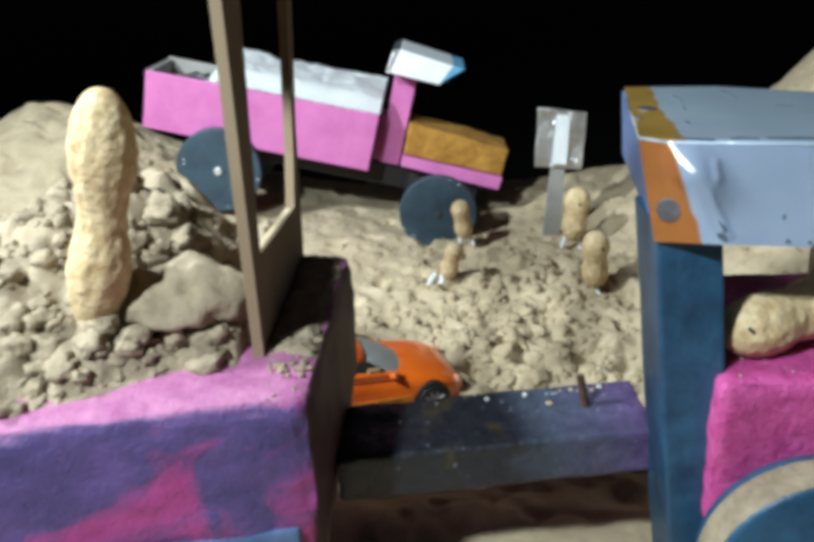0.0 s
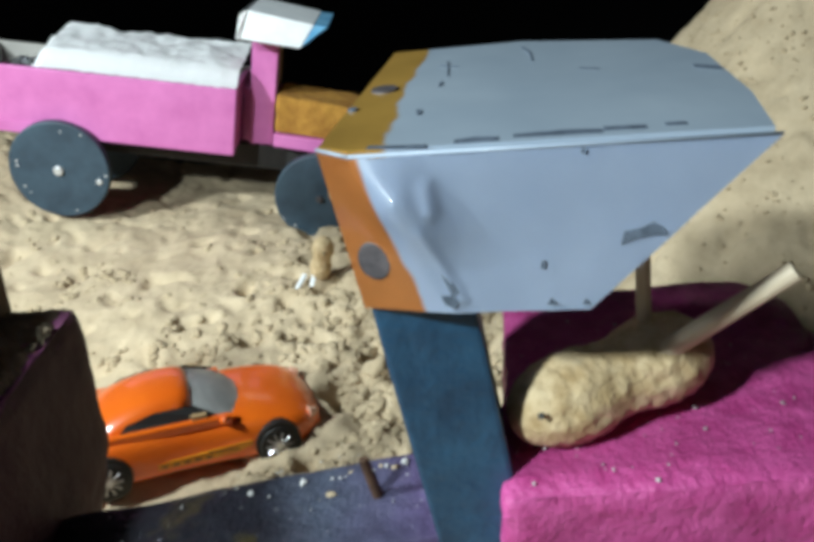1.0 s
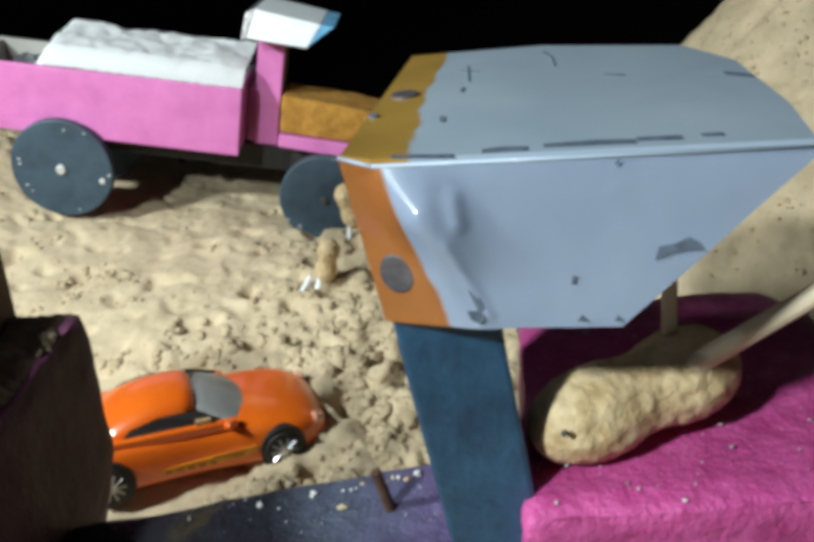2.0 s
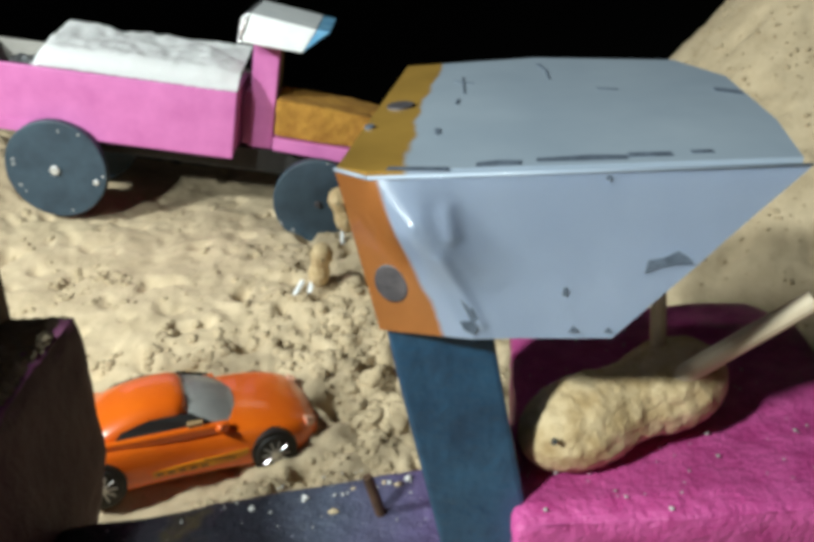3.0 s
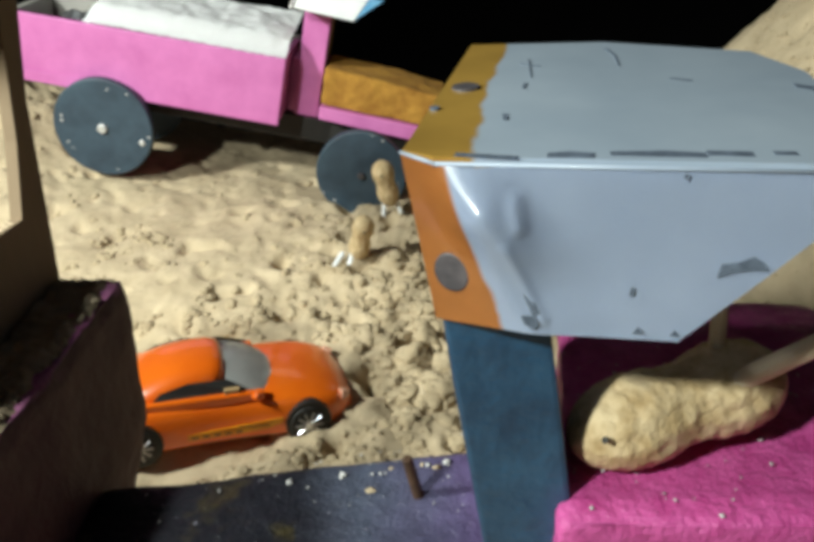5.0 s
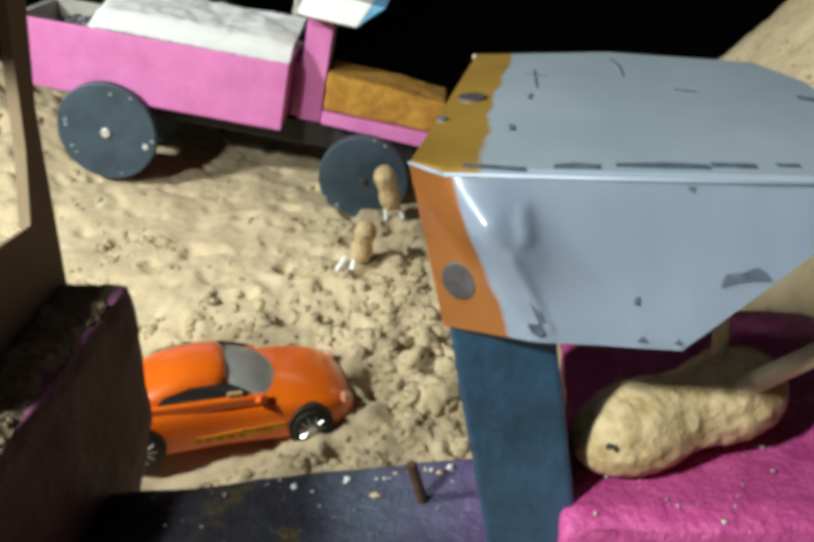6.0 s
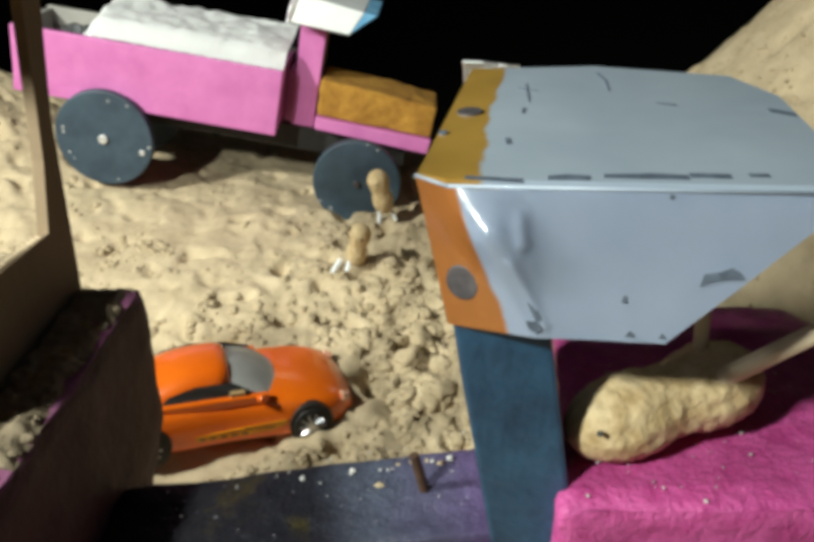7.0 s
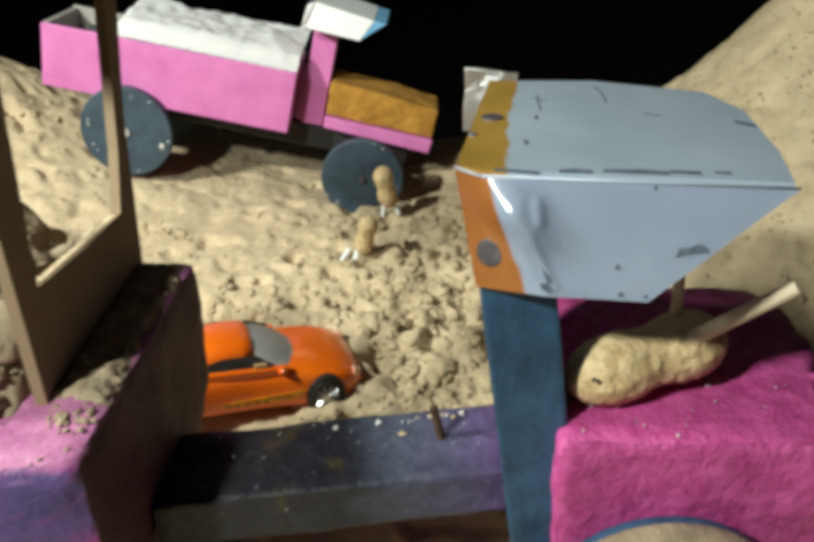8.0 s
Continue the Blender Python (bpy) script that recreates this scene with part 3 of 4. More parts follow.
    for s in (-1, 1):
        part("side_window", slab([(-0.20, s * 0.118, 0.136), (0.075, s * 0.112, 0.138), (0.0, s * 0.090, 0.172), (-0.10, s * 0.096, 0.176), (-0.17, s * 0.102, 0.160)], 0.004), BLACK, c, "dark open side window")
        part("door_top", box(-0.255, 0.092, s * 0.115 - 0.009, s * 0.115 + 0.009, 0.122, 0.147 if s < 0 else 0.134, 0.006), CAR_PAINT, c)
        part("seat", box(-0.01, 0.03, s * 0.112 - 0.006, s * 0.112 + 0.006, 0.145, 0.160, 0.003), TAN, c, "tan interior edge")
        if s < 0:
            part("wing_mirror", rod((0.066, s * 0.120, 0.136), (0.076, s * 0.136, 0.143), 0.011, 0.009, 10, 0.003), CAR_PAINT, c)
        stripe = part("side_stripe", slab([(-0.11, s * 0.1395, 0.043), (0.09, s * 0.1395, 0.046), (0.135, s * 0.1425, 0.062), (0.135, s * 0.1425, 0.076), (0.05, s * 0.1390, 0.068), (-0.11, s * 0.1395, 0.060)], 0.006), YELLOW, c, "yellow flame decal with dark marks")
        for k in range(5):
            part("decal_mark", box(-0.10 + 0.028 * k, -0.084 + 0.028 * k, s * 0.1432 - 0.0008, s * 0.1432 + 0.0008, 0.051, 0.057), DECAL, stripe)
        part("decal_line", slab([(0.02, s * 0.1435, 0.066), (0.10, s * 0.1435, 0.058), (0.10, s * 0.1435, 0.061), (0.02, s * 0.1435, 0.070)], 0.002), DECAL, stripe)
        part("headlight", rod((0.298, s * 0.098, 0.088), (0.324, s * 0.092, 0.085), 0.016, 0.010, 10, 0.003), LAMP_GLASS, c, "pale headlight")
        for x in (-0.232, 0.203):
            part("wheel_arch", rod((x, s * 0.10, 0.052), (x, s * 0.1475, 0.052), 0.061 if s < 0 else 0.05, None, 32), BLACK, c)
            w = part("wheel", rod((x, s * 0.105, 0.050), (x, s * 0.152, 0.050), 0.051, None, 32, 0.005), BLACK, c, "black wheel with chrome spokes")
            part("rim", joined(*[rod((x + 0.006 * math.cos(a), s * 0.153, 0.050 + 0.006 * math.sin(a)), (x + 0.036 * math.cos(a), s * 0.153, 0.050 + 0.036 * math.sin(a)), 0.0032, None, 6) for a in [k * math.pi / 5 for k in range(10)]]), CHROME, w)
            part("hub", rod((x, s * 0.150, 0.050), (x, s * 0.156, 0.050), 0.009, None, 12), CHROME, w)


build_car()


# ---- foil sign and peanut figures behind ----
def build_sign():
    s = thing("foil_sign", (0.64, 3.50, 0.17), "small sign board wrapped in silver foil with a white strip", "sign")
    part("board", slab([(0.535, 3.50, 0.515), (0.735, 3.50, 0.496), (0.752, 3.50, 0.746), (0.540, 3.50, 0.772)], 0.02, 0.004, 3, 0.006), FOIL, s, "crumpled silver foil board", at=(0.64, 3.50, 0.17))
    part("white_strip", slab([(0.606, 3.488, 0.528), (0.670, 3.488, 0.520), (0.678, 3.488, 0.735), (0.622, 3.488, 0.745)], 0.006, 0.002), WHITE, s, "plain white strip", at=(0.64, 3.50, 0.17))
    part("post", slab([(0.572, 3.512, 0.12), (0.655, 3.512, 0.12), (0.668, 3.512, 0.52), (0.608, 3.512, 0.52)], 0.03, 0.004), SHADOW_GREY, s, "grey cardboard post", at=(0.64, 3.50, 0.17))


build_sign()


def figure(at, tall, lean, seed, legs):
    """A peanut standing on matchstick legs."""
    p = thing("peanut", at, "pale tan peanut standing on short white sticks in sand", "peanut", lean, group="peanuts on the sand")
    part("shell", peanut_mesh(tall, tall * 0.235, 0.22, seed), PEANUT, p, "", True).matrix_local = pose(0, 0, tall * 0.62 * DM)
    part("dark_spot", rod((0.0, -tall * 0.215, tall * 0.90), (0.0, -tall * 0.245, tall * 0.90), tall * 0.022, None, 8), BLACK, p)
    for x, y in legs:
        part("leg", rod((x * 0.6, 0, tall * 0.2), (x, y, -0.008), 0.010, 0.008, 8), WHITE, p, "white stick leg")


figure((0.225, 3.44, 0.185), 0.19, (6, -8, 0), 1, ((-0.035, -0.03), (0.035, -0.02)))
figure((0.125, 3.05, 0.165), 0.17, (10, 14, 10), 2, ((-0.085, -0.05), (-0.03, -0.045)))
figure((0.685, 3.39, 0.175), 0.25, (4, 5, 0), 3, ((-0.045, -0.02), (0.045, -0.01)))
figure((0.715, 2.96, 0.145), 0.24, (4, -4, 20), 4, ((0.005, -0.03),))


# ---- toy vehicle with the cardboard cab ----
def build_cab_vehicle():
    o = (-0.45, 1.5, 0.20)
    v = thing("toy_loader", o, "homemade purple and pink toy loader with a cardboard cab", "toy vehicle")
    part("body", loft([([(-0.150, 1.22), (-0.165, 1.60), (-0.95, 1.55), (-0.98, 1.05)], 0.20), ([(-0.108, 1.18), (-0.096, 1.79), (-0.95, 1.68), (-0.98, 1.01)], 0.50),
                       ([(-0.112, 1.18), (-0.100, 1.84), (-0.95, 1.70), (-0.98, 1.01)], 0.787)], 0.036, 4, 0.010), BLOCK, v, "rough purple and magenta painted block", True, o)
    part("ledge", prism([(-0.150, 1.165), (-0.150, 1.20), (-0.96, 1.035), (-0.96, 0.99)], 0.16, 0.515, 0.010), BLUE_LEDGE, v, "pale blue painted ledge", at=o)
    # cab wall: a sheet of corrugated card with a window, in four strips round the opening
    x0, x1 = -0.232, -0.212

    outer = [(1.31, 0.775), (1.55, 0.775), (1.80, 0.778), (1.86, 1.10), (1.98, 1.42), (1.60, 1.47), (1.32, 1.59), (1.31, 1.10)]
    inner = [(1.375, 0.968), (1.55, 0.948), (1.745, 0.935), (1.795, 1.05), (1.895, 1.395), (1.60, 1.405), (1.44, 1.405), (1.395, 1.10)]
    bm = bmesh.new()
    rings = [[bm.verts.new((x, y, z)) for y, z in loop] for x in (x0, x1) for loop in (outer, inner)]
    for k in range(8):
        n = (k + 1) % 8
        for a, b in ((0, 1), (1, 3), (3, 2), (2, 0)):
            bm.faces.new((rings[a][k], rings[a][n], rings[b][n], rings[b][k]))
    cab = part("cab_wall", bm, CARD, v, "brown corrugated cardboard wall with a window", at=o)
    # Out of view; added to keep the far lamp off the tractor body.
    part("cab_roof", slab([(-0.200, 1.30, 1.612), (-0.200, 1.60, 1.492), (-0.200, 1.98, 1.442), (-0.62, 1.98, 1.442), (-0.62, 1.60, 1.492), (-0.62, 1.30, 1.612)], 0.016), CARD, v, "unseen bent cardboard flap, added to block the far lamp", at=o)
    part("cut_edge", joined(*[rod((x0 + 0.003 + 0.014 * (k % 2), 1.40 + 0.33 * k / 44, 0.9665 - 0.031 * k / 44), (x0 + 0.017 - 0.014 * (k % 2), 1.40 + 0.33 * (k + 1) / 44, 0.9665 - 0.031 * (k + 1) / 44), 0.0022, None, 6) for k in range(44)]), CARD_EDGE, cab, "fluted cut edge", at=o)
    beam = part("beam", prism([(-0.105, 1.345), (0.553, 1.444), (0.545, 1.648), (-0.10, 1.555)], 0.425, 0.530, 0.012, 4, 0.006), BAR, v, "rough slate and purple bar, one end painted dark as shadow", True, o)
    nail = part("nail", rod((0.428, 1.532, 0.50), (0.408, 1.535, 0.606), 0.0095, 0.0085, 10, 0.002), RUST, beam, "bent rusty nail", at=o)
    for g in ((0.345, 1.545, 0.531, 0.0065), (0.375, 1.595, 0.530, 0.005), (0.40, 1.600, 0.530, 0.005), (0.45, 1.598, 0.530, 0.006), (0.425, 1.606, 0.530, 0.004)):
        part("grit_grain", clod_at(g), CLUMP, beam, "", True, o)


def clod_at(g):
    bm = clod(random.Random(int(g[0] * 1000)), g[3])
    bmesh.ops.translate(bm, verts=bm.verts, vec=g[:3])
    return bm


build_cab_vehicle()


def heap_front(x):
    """Where the sand on the loader begins."""
    return 1.19 + 0.2 * (x + 0.112) + 0.035 + 0.085 * smooth((x + 0.62) / 0.30)


def heap_height(x, y):
    d = y - heap_front(x)
    p = Vector((x, y, 0))
    z = 0.79 + (0.215 - 0.17 * smooth((x + 0.50) / 0.20) - 0.09 * smooth((-0.60 - x) / 0.25)) * smooth(d / 0.45) + 0.03 * smooth(d / 0.06)
    lumps = 0.03 * noise.noise(p * 7) + 0.028 * noise.noise(p * 16) + 0.018 * noise.noise(p * 36) - 0.05 * max(0, noise.noise(p * 6 + Vector((3, 1, 0))))
    return z + (lumps + 0.05 * (0.4 - noise.voronoi(p * 17)[0][0])) * smooth(d / 0.05)


def sand_on_loader():
    """The sand heaped on the loader, left of its cab wall."""
    bm = bmesh.new()
    nx, ny = 110, 100
    rows = []
    for i in range(nx + 1):
        row = []
        for j in range(ny + 1):
            x = -0.93 + 0.675 * i / nx
            y = heap_front(x) + (1.81 + 0.13 * (x + 0.1) - heap_front(x)) * j / ny
            row.append(bm.verts.new((x, y, 0.775 if i in (0, nx) or j in (0, ny) else heap_height(x, y))))
        rows.append(row)
    for i in range(nx):
        for j in range(ny):
            bm.faces.new((rows[i][j], rows[i + 1][j], rows[i + 1][j + 1], rows[i][j + 1]))
    tagged(part("sand_heap", bm, SHADE_TONED_SAND, None, "heap of clodded sand on the loader, toned dark for shade", True), category="sand", kind="stuff")


sand_on_loader()


def sand_film():
    """A thin crust of sand on the block's top, beside the cab wall, with a ragged edge; its dark tone also carries the
    shade there.
    """
    bm = bmesh.new()
    nx, ny = 34, 150
    rows = []
    for i in range(nx + 1):
        row = []
        for j in range(ny + 1):
            x, y = -0.214 + 0.098 * i / nx, 1.315 + 0.50 * j / ny
            p = Vector((x, y, 0))
            edge = min(i / 3, (nx - i) / 7, j / 8, (ny - j) / 10, 1.0)
            z = 0.7885 + 0.007 * noise.noise(p * 24) + 0.006 * noise.noise(p * 60) + 0.004 - 0.014 * (1 - smooth(edge)) + 0.008 * (1 - i / nx)
            row.append(bm.verts.new((x, y, z)))
        rows.append(row)
    for i in range(nx):
        for j in range(ny):
            bm.faces.new((rows[i][j], rows[i + 1][j], rows[i + 1][j + 1], rows[i][j + 1]))
    tagged(part("sand_crust", bm, SHADE_TONED_SAND, None, "thin crust of sand on the loader beside its cab", True), category="sand", kind="stuff")


sand_film()
rock = clod(random.Random(12), 0.115)
bmesh.ops.subdivide_edges(rock, edges=rock.edges, cuts=2, use_grid_fill=True, smooth=0.6)
for v in rock.verts:
    v.co *= 1 + 0.03 * noise.noise(v.co * 30)
bmesh.ops.scale(rock, verts=rock.verts, vec=(0.9, 0.8, 1.25))
bmesh.ops.translate(rock, verts=rock.verts, vec=(-0.365, 1.385, 0.865))
tagged(part("lump", rock, SHADE_TONED_SAND, None, "large lump of pale caked sand beside the cab wall", True), category="lump")
spots = []
for _ in range(420):
    x = -0.92 + 0.64 * rng.random()
    y = heap_front(x) + 0.012 + 0.48 * rng.random() ** 1.4
    r = 0.006 + 0.026 * rng.random() ** 2.4
    spots.append((x, y, heap_height(x, y) + 0.1 * r, r))
strewn("heap_clods", spots, "clods of sand on the heap beside the cab, shade-toned", SHADE_TONED_SAND)

big = thing("peanut", (-0.528, 1.33, 0.85), "large ridged peanut standing upright in the sand heap", "peanut", (4, 14, 0))
part("shell", peanut_mesh(0.46, 0.060, 0.32, 6, 0.010), PEANUT, big, "", True).matrix_local = pose(0, 0, 0.225 * DM)


# ---- toy vehicle with the tin roof ----
def build_tin_vehicle():
    o = (0.80, 1.50, 0.20)
    v = thing("toy_tractor", o, "homemade pink toy tractor with pale blue tin roof on blue post", "toy vehicle")
    part("body", prism([(0.604, 1.262), (1.06, 1.255), (1.095, 1.55), (1.10, 1.66), (1.055, 1.755), (0.66, 1.76)], 0.42, 0.742, 0.016, 4, 0.008), ROUGH_PINK, v, "rough pitted magenta-painted block", True, o)
    part("post", slab([(0.575, 1.300, 0.18), (0.682, 1.300, 0.18), (0.592, 1.300, 1.03), (0.478, 1.300, 1.03)], 0.165, 0.006, 3, 0.003), BLUE_POST, v, "dark blue painted wooden post", at=o)
    # tin roof: front sheet folded back at its left, lid, and the far side
    a, b, c, d, e = (0.447, 1.335, 1.170), (0.476, 1.296, 1.002), (0.570, 1.240, 1.015), (0.705, 1.226, 1.012), (0.892, 1.256, 1.160)
    normal = (Vector(d) - Vector(c)).cross(Vector(e) - Vector(c))
    f = (0.482, c[1] - (normal.x * (0.482 - c[0]) + normal.z * (1.170 - c[2])) / normal.y, 1.170)
    roof = new("roof")
    roof.parent = v
    roof.matrix_local = pose(0.45 * DM - o[0] * DM, 1.30 * DM - o[1] * DM, 1.0 * DM - o[2] * DM)
    tagged(roof, "dented pale blue tin roof with chipped orange and yellow paint")
    ro = (0.45, 1.30, 1.0)
    bm = bmesh.new()
    A, B, C, D, E, F = (Vector(p) for p in (a, b, c, d, e, f))
    f1, f2, c1, c2 = F.lerp(A, 0.25), F.lerp(E, 0.03), C.lerp(B, 0.10), C.lerp(D, 0.08)
    top = [A.lerp(f1, k / 10) for k in range(10)] + [f1 * (1 - u) ** 2 + F * 2 * u * (1 - u) + f2 * u * u for u in (0, 0.2, 0.4, 0.6, 0.8)] + [f2.lerp(E, k / 70) for k in range(71)]
    low = [B.lerp(c1, k / 10) for k in range(10)] + [c1 * (1 - u) ** 2 + C * 2 * u * (1 - u) + c2 * u * u for u in (0, 0.2, 0.4, 0.6, 0.8)] + [c2.lerp(D, k / 70) for k in range(71)]

    def dent(p):
        """How far the sheet is pressed out at p: a slanting crease, sloped to throw a highlight at the camera, a short
        one beside it, and slow waves.
        """
        out = 0.0016 * noise.noise(p * 9) + 0.0006 * noise.noise(p * 31)
        q = Vector((p.x - 0.488, p.z - 1.172))
        along, across = q.dot(Vector((0.66, -0.75))), q.dot(Vector((0.75, 0.66)))
        ramp_up = 0.50 * min(max(along, 0.0), 0.052) * (1 - smooth((along - 0.052) / 0.10))
        out += ramp_up * math.exp(-((across / 0.028) ** 2))
        for (x0, z0), (x1, z1), high, wide in (((0.556, 1.140), (0.559, 1.120), 0.0060, 0.0080), ((0.545, 1.100), (0.580, 1.030), 0.0030, 0.006)):
            along = Vector((x1 - x0, z1 - z0))
            q = Vector((p.x - x0, p.z - z0))
            u = min(1.0, max(0.0, q.dot(along) / along.dot(along)))
            away = (q - along * u).length
            out += high * math.exp(-((away / wide) ** 2))
        return out

    rows = []
    steps = 44
    for k in range(steps + 1):
        row = []
        for p, q in zip(top, low):
            r = q.lerp(p, k / steps)
            row.append(bm.verts.new(r - Vector((0, 1, 0)) * dent(r)))
        rows.append(row)
    for k in range(steps):
        for g in range(len(top) - 1):
            bm.faces.new((rows[k][g], rows[k][g + 1], rows[k + 1][g + 1], rows[k + 1][g])).smooth = True
    bmesh.ops.solidify(bm, geom=bm.faces, thickness=0.008)
    bm.normal_update()
    for g in bm.edges:
        g.smooth = g.calc_face_angle(0) < 0.7

    def on_sheet(x, z, proud=0.0):
        return Vector((x, c[1] - (normal.x * (x - c[0]) + normal.z * (z - c[2])) / normal.y - proud, z))

    def on_lid(x, y, proud=0.0):
        """A point of the lid, its depth shortened to fit the camera's view."""
        return (x, 1.336 + 0.835 * (y - 1.336), 1.1730 + proud - 0.0233 * (x - 0.449) - 0.010 * (y - 1.336))

    def patch(name, corners, label=""):
        """A thin worn patch on the front sheet, by corners in (x, z)."""
        part(name, slab([on_sheet(x, z, 0.0030) for x, z in corners], 0.0006), SCUFF, roof, label, at=ro)

    def worn(name, corners, label=""):
        """A thin worn patch on the lid, by corners in (x, y)."""
        if name == "slit":
            mid = sum(y for x, y in corners) / len(corners)
            corners = [(x, 1.0 * y + 0.9 * (y - mid - 0.125 * (0.66 - x))) for x, y in corners]
        lift = [on_lid(x, y, 0.0008) for x, y in corners]
        part(name, slab(lift, 0.0006), SCUFF, roof, label, at=ro)

    front = part("front_sheet", bm, TIN_FRONT, roof, "pale blue sheet, orange at the corner", False, ro)
    lid_pts = [on_lid(x, y) for x, y in ((0.449, 1.336), (0.480, 1.312), (0.890, 1.258), (0.917, 1.41), (0.937, 1.66), (0.905, 1.80), (0.72, 1.90), (0.525, 1.905))]
    lid = slab(lid_pts, 0.010)
    part("lid", lid, TIN_LID, roof, "pale blue lid, yellow along one edge", at=ro)
    # Thin rods laid along the fold to give it a bright line.
    part("rolled_edge", joined(rod(A + Vector((0, 0, 0.001)), F + Vector((0, 0, 0.001)), 0.002), rod(F + Vector((0, 0, 0.001)), E + Vector((0, 0, 0.001)), 0.0022, 0.0018)), TIN_PLAIN, roof, "shiny rounded edge, added to catch a line of highlight", True, ro)
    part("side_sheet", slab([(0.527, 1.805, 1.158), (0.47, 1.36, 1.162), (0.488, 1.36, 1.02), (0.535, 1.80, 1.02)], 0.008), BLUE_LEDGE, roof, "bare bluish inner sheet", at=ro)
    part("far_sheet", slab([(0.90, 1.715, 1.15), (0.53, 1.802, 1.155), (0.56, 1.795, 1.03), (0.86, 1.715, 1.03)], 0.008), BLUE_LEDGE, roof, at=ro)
    k = B.lerp(c1, 0.42).lerp(A.lerp(f1, 0.42), 0.32)
    n = (c1 - B).cross(A - B).normalized()
    part("bolt", rod(k - n * 0.012, k + n * 0.002, 0.0215, None, 22, 0.003), BOLT, front, "dull grey bolt head", at=ro)
    patch("scuff", [(0.738, 1.072), (0.752, 1.077), (0.768, 1.079), (0.783, 1.079), (0.778, 1.086), (0.770, 1.091), (0.757, 1.086), (0.742, 1.084)], "dark scuff mark")
    patch("scuff", [(0.533, 1.106), (0.536, 1.105), (0.541, 1.096), (0.538, 1.096)])
    patch("scuff", [(0.561, 1.073), (0.563, 1.072), (0.575, 1.040), (0.573, 1.040)])
    patch("scuff", [(0.707, 1.159), (0.711, 1.157), (0.713, 1.161), (0.709, 1.163)])
    patch("scuff", [(0.552, 1.088), (0.557, 1.088), (0.566, 1.062), (0.578, 1.036), (0.571, 1.033), (0.560, 1.060)])
    patch("chip", [(0.560, 1.034), (0.572, 1.034), (0.577, 1.026), (0.572, 1.021), (0.563, 1.026)], "bare dark chip")
    patch("chip", [(0.663, 1.020), (0.668, 1.026), (0.674, 1.020)])
    patch("chip", [(0.697, 1.019), (0.701, 1.024), (0.706, 1.018)])
    patch("scuff", [(0.66, 1.055), (0.664, 1.054), (0.665, 1.062), (0.662, 1.062)])
    worn("slit", [(0.588, 1.311), (0.632, 1.306), (0.634, 1.314), (0.612, 1.319), (0.590, 1.318)])
    worn("slit", [(0.648, 1.303), (0.690, 1.297), (0.735, 1.291), (0.736, 1.299), (0.700, 1.306), (0.649, 1.309)])
    worn("slit", [(0.737, 1.290), (0.778, 1.284), (0.779, 1.292), (0.738, 1.298)])
    worn("slit", [(0.797, 1.282), (0.818, 1.279), (0.818, 1.285), (0.798, 1.288)])
    worn("slit", [(0.500, 1.325), (0.560, 1.315), (0.562, 1.319), (0.502, 1.331)])
    worn("crack", [(0.713, 1.840), (0.718, 1.838), (0.722, 1.79), (0.717, 1.72), (0.715, 1.72), (0.719, 1.79)])
    worn("crack", [(0.588, 1.752), (0.602, 1.733), (0.614, 1.727), (0.615, 1.730), (0.603, 1.738), (0.590, 1.755)])
    worn("crack", [(0.601, 1.775), (0.603, 1.775), (0.598, 1.66), (0.5965, 1.66)])
    worn("crack", [(0.586, 1.625), (0.590, 1.625), (0.586, 1.598), (0.582, 1.598)])
    worn("crack", [(0.553, 1.47), (0.559, 1.47), (0.558, 1.445), (0.553, 1.445)])
    worn("crack", [(0.766, 1.637), (0.790, 1.620), (0.789, 1.616), (0.766, 1.632)])
    worn("chip", [(0.900, 1.59), (0.926, 1.56), (0.922, 1.54), (0.898, 1.57)])
    part("rivet", rod((0.514, 1.564, 1.164), (0.514, 1.564, 1.1715), 0.019, 0.017, 18), BOLT, roof, "flat grey rivet", at=ro)
    part("rivet", rod((0.478, 1.474, 1.166), (0.478, 1.474, 1.1735), 0.006, None, 10), SCUFF, roof, at=ro)
    for x, y0, y1 in ((0.79, 1.150, 1.250), (0.90, 1.765, 1.86)):
        w = part("wheel", rod((x, y0, 0.400), (x, y1, 0.400), 0.207, None, 48, 0.012), BLUE_POST, v, "dark teal wheel dusted with sand", True, o)
        if y0 < 1.5:
            part("dust", rod((x, y0 + 0.005, 0.400), (x, y1 - 0.02, 0.400), 0.210, None, 48, 0.01), SHADE_TONED_SAND, w, "sandy tread", True, o)


build_tin_vehicle()

lying = thing("peanut", (0.762, 1.395, 0.742), "ridged tan peanut with two stick arms lying on the tractor", "peanut")
part("shell", peanut_mesh(0.292, 0.063, 0.20, 9), PEANUT, lying, "", True).matrix_local = pose(0, 0, 0.066 * DM, 0, 84, 20)
part("stick", rod((0.062, -0.010, 0.105), (0.205, -0.035, 0.215), 0.0135, 0.012, 12, 0.002), WOOD, lying, "pale wooden stick")
part("stick", rod((0.050, 0.030, 0.105), (0.050, 0.050, 0.290), 0.010, 0.009, 10), WOOD, lying, "pale wooden stick")
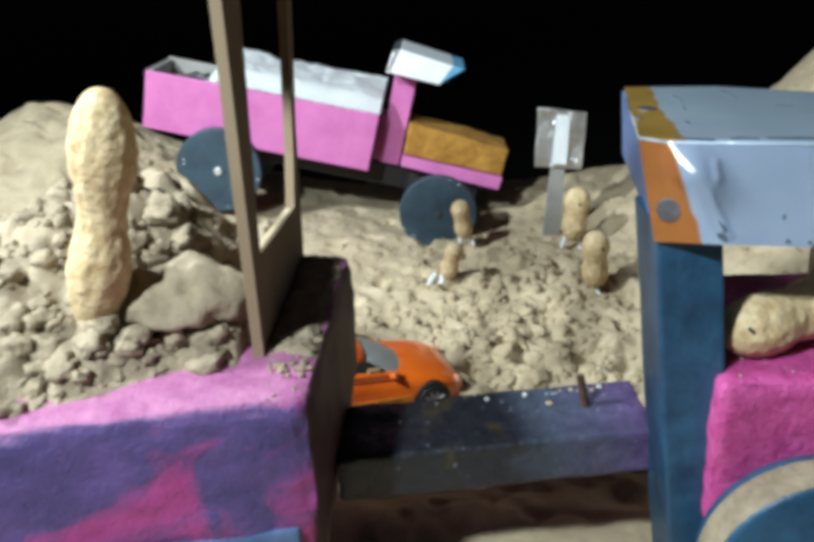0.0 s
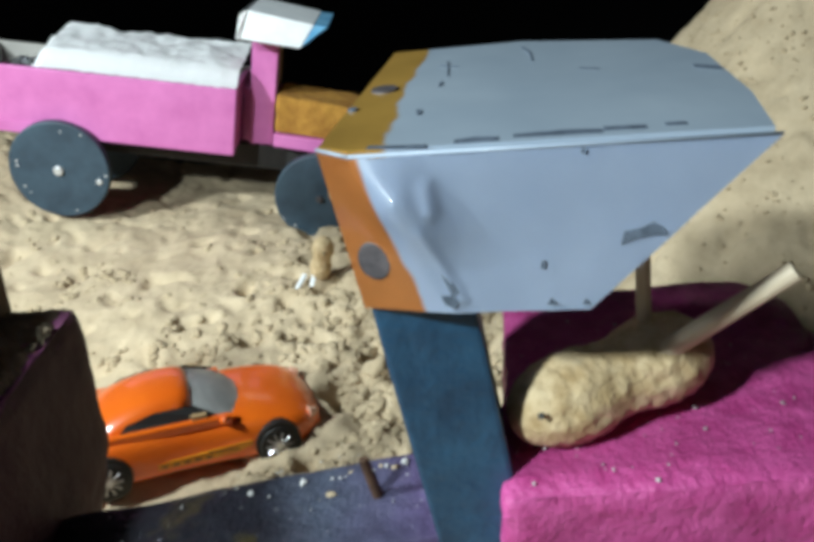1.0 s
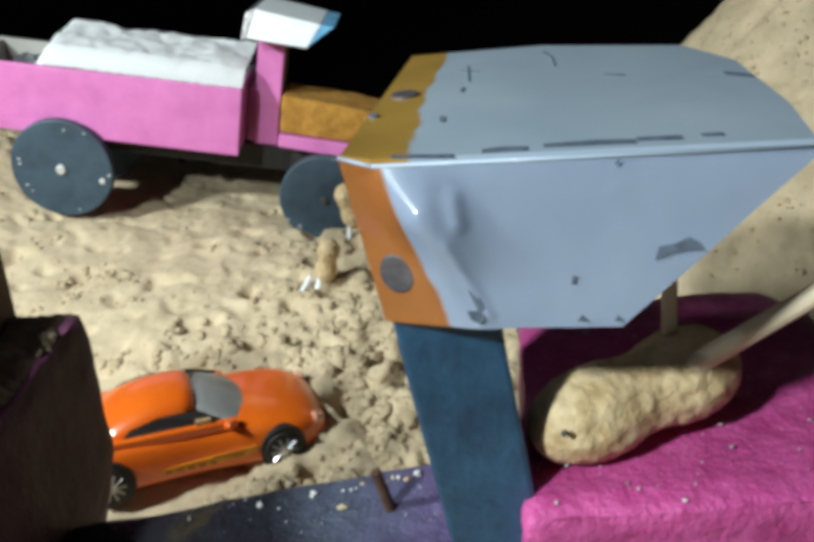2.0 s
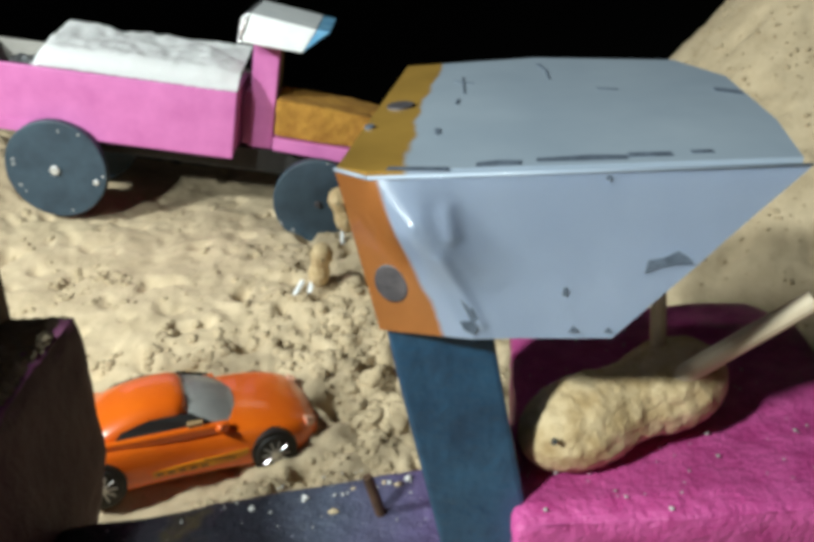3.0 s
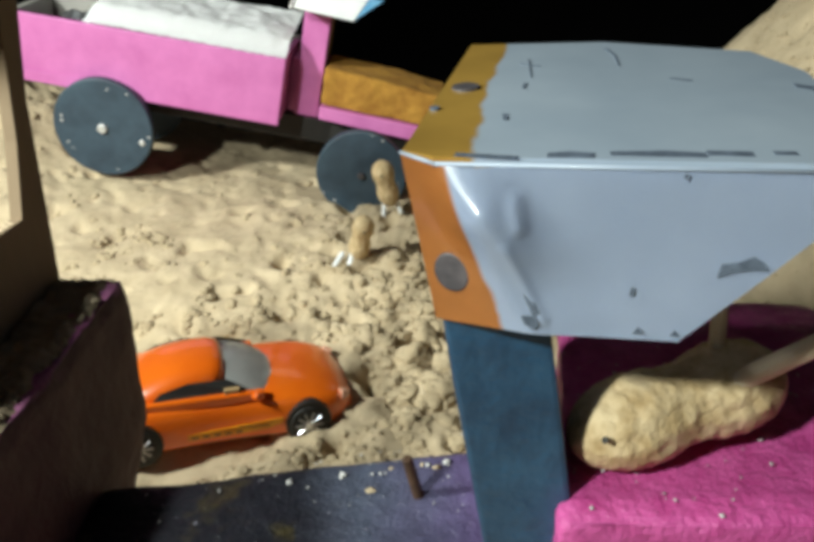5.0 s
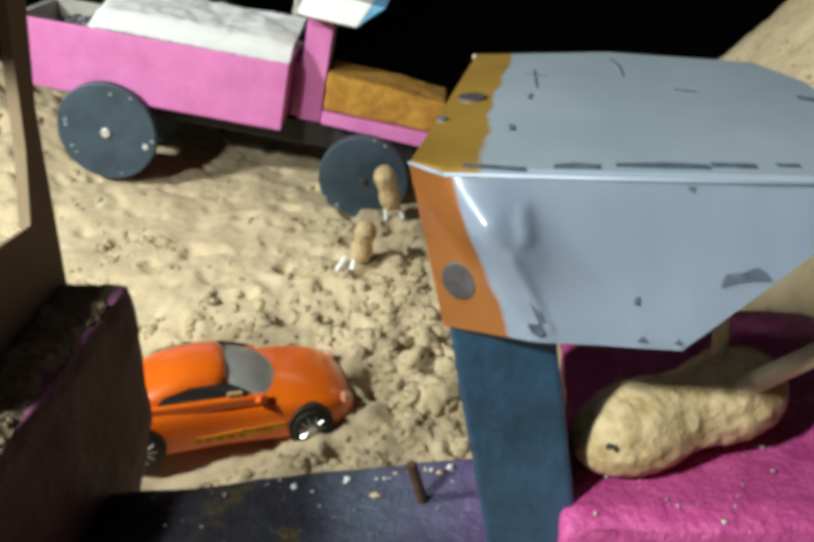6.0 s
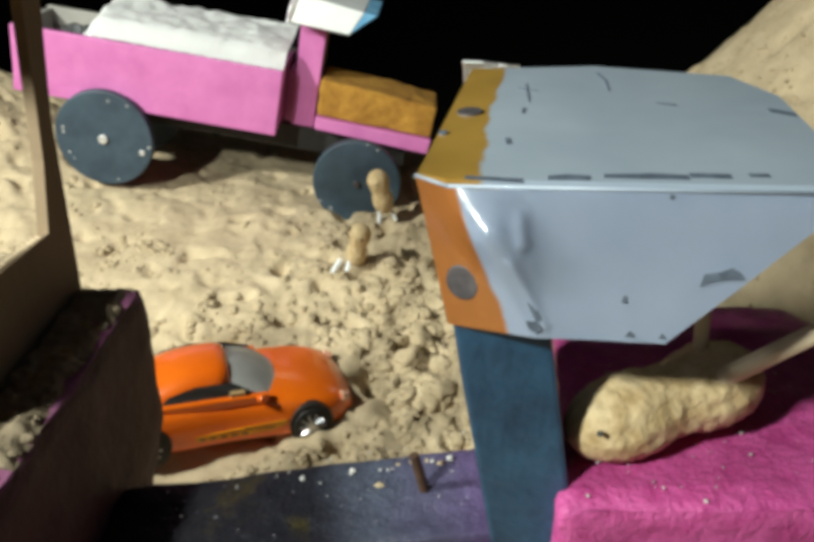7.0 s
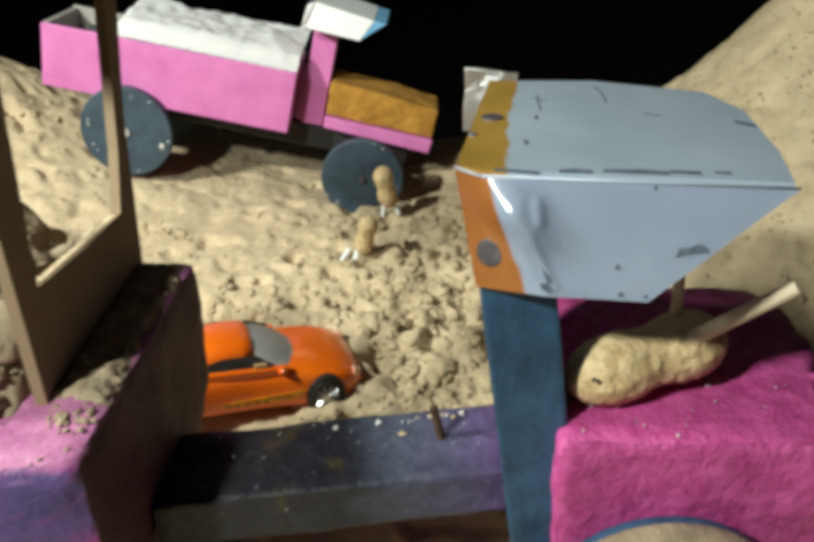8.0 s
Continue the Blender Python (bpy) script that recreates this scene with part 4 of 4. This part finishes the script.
part("dark_spot", rod((-0.100, -0.083, 0.082), (-0.102, -0.088, 0.085), 0.0040, None, 8), BLACK, lying)


# ---- grit and crumbs on the painted tops ----
spots = []
for _ in range(42):
    u, w = rng.random(), rng.random() ** 0.7
    x, y = -0.05 + 0.585 * u, (1.36 + 0.15 * u) + 0.195 * w
    spots.append((x, y, 0.532, 0.0008 + 0.0016 * rng.random() ** 3))
for k in range(10):
    u = rng.random()
    spots.append((0.15 + 0.39 * u, 1.566 + 0.055 * u - 0.012 * rng.random(), 0.532, 0.002 + 0.004 * rng.random() ** 2))
for _ in range(60):
    spots.append((0.62 + 0.42 * rng.random(), 1.27 + 0.42 * rng.random(), 0.746, 0.001 + 0.002 * rng.random() ** 3))
strewn("grit", spots, "pale grains of grit scattered over the painted tops", GRIT)
spots = []
for _ in range(260):
    x, y = -0.205 + 0.085 * rng.random(), 1.24 + 0.55 * rng.random()
    spots.append((x, y, 0.786, 0.002 + 0.006 * rng.random() ** 2.5))
for _ in range(40):
    spots.append((-0.5 + 0.36 * rng.random(), 1.17 + 0.05 * rng.random(), 0.783, 0.0015 + 0.003 * rng.random() ** 2))
strewn("sand_crumbs", spots, "crumbs of sand lying on the painted loader", SHADE_TONED_SAND)
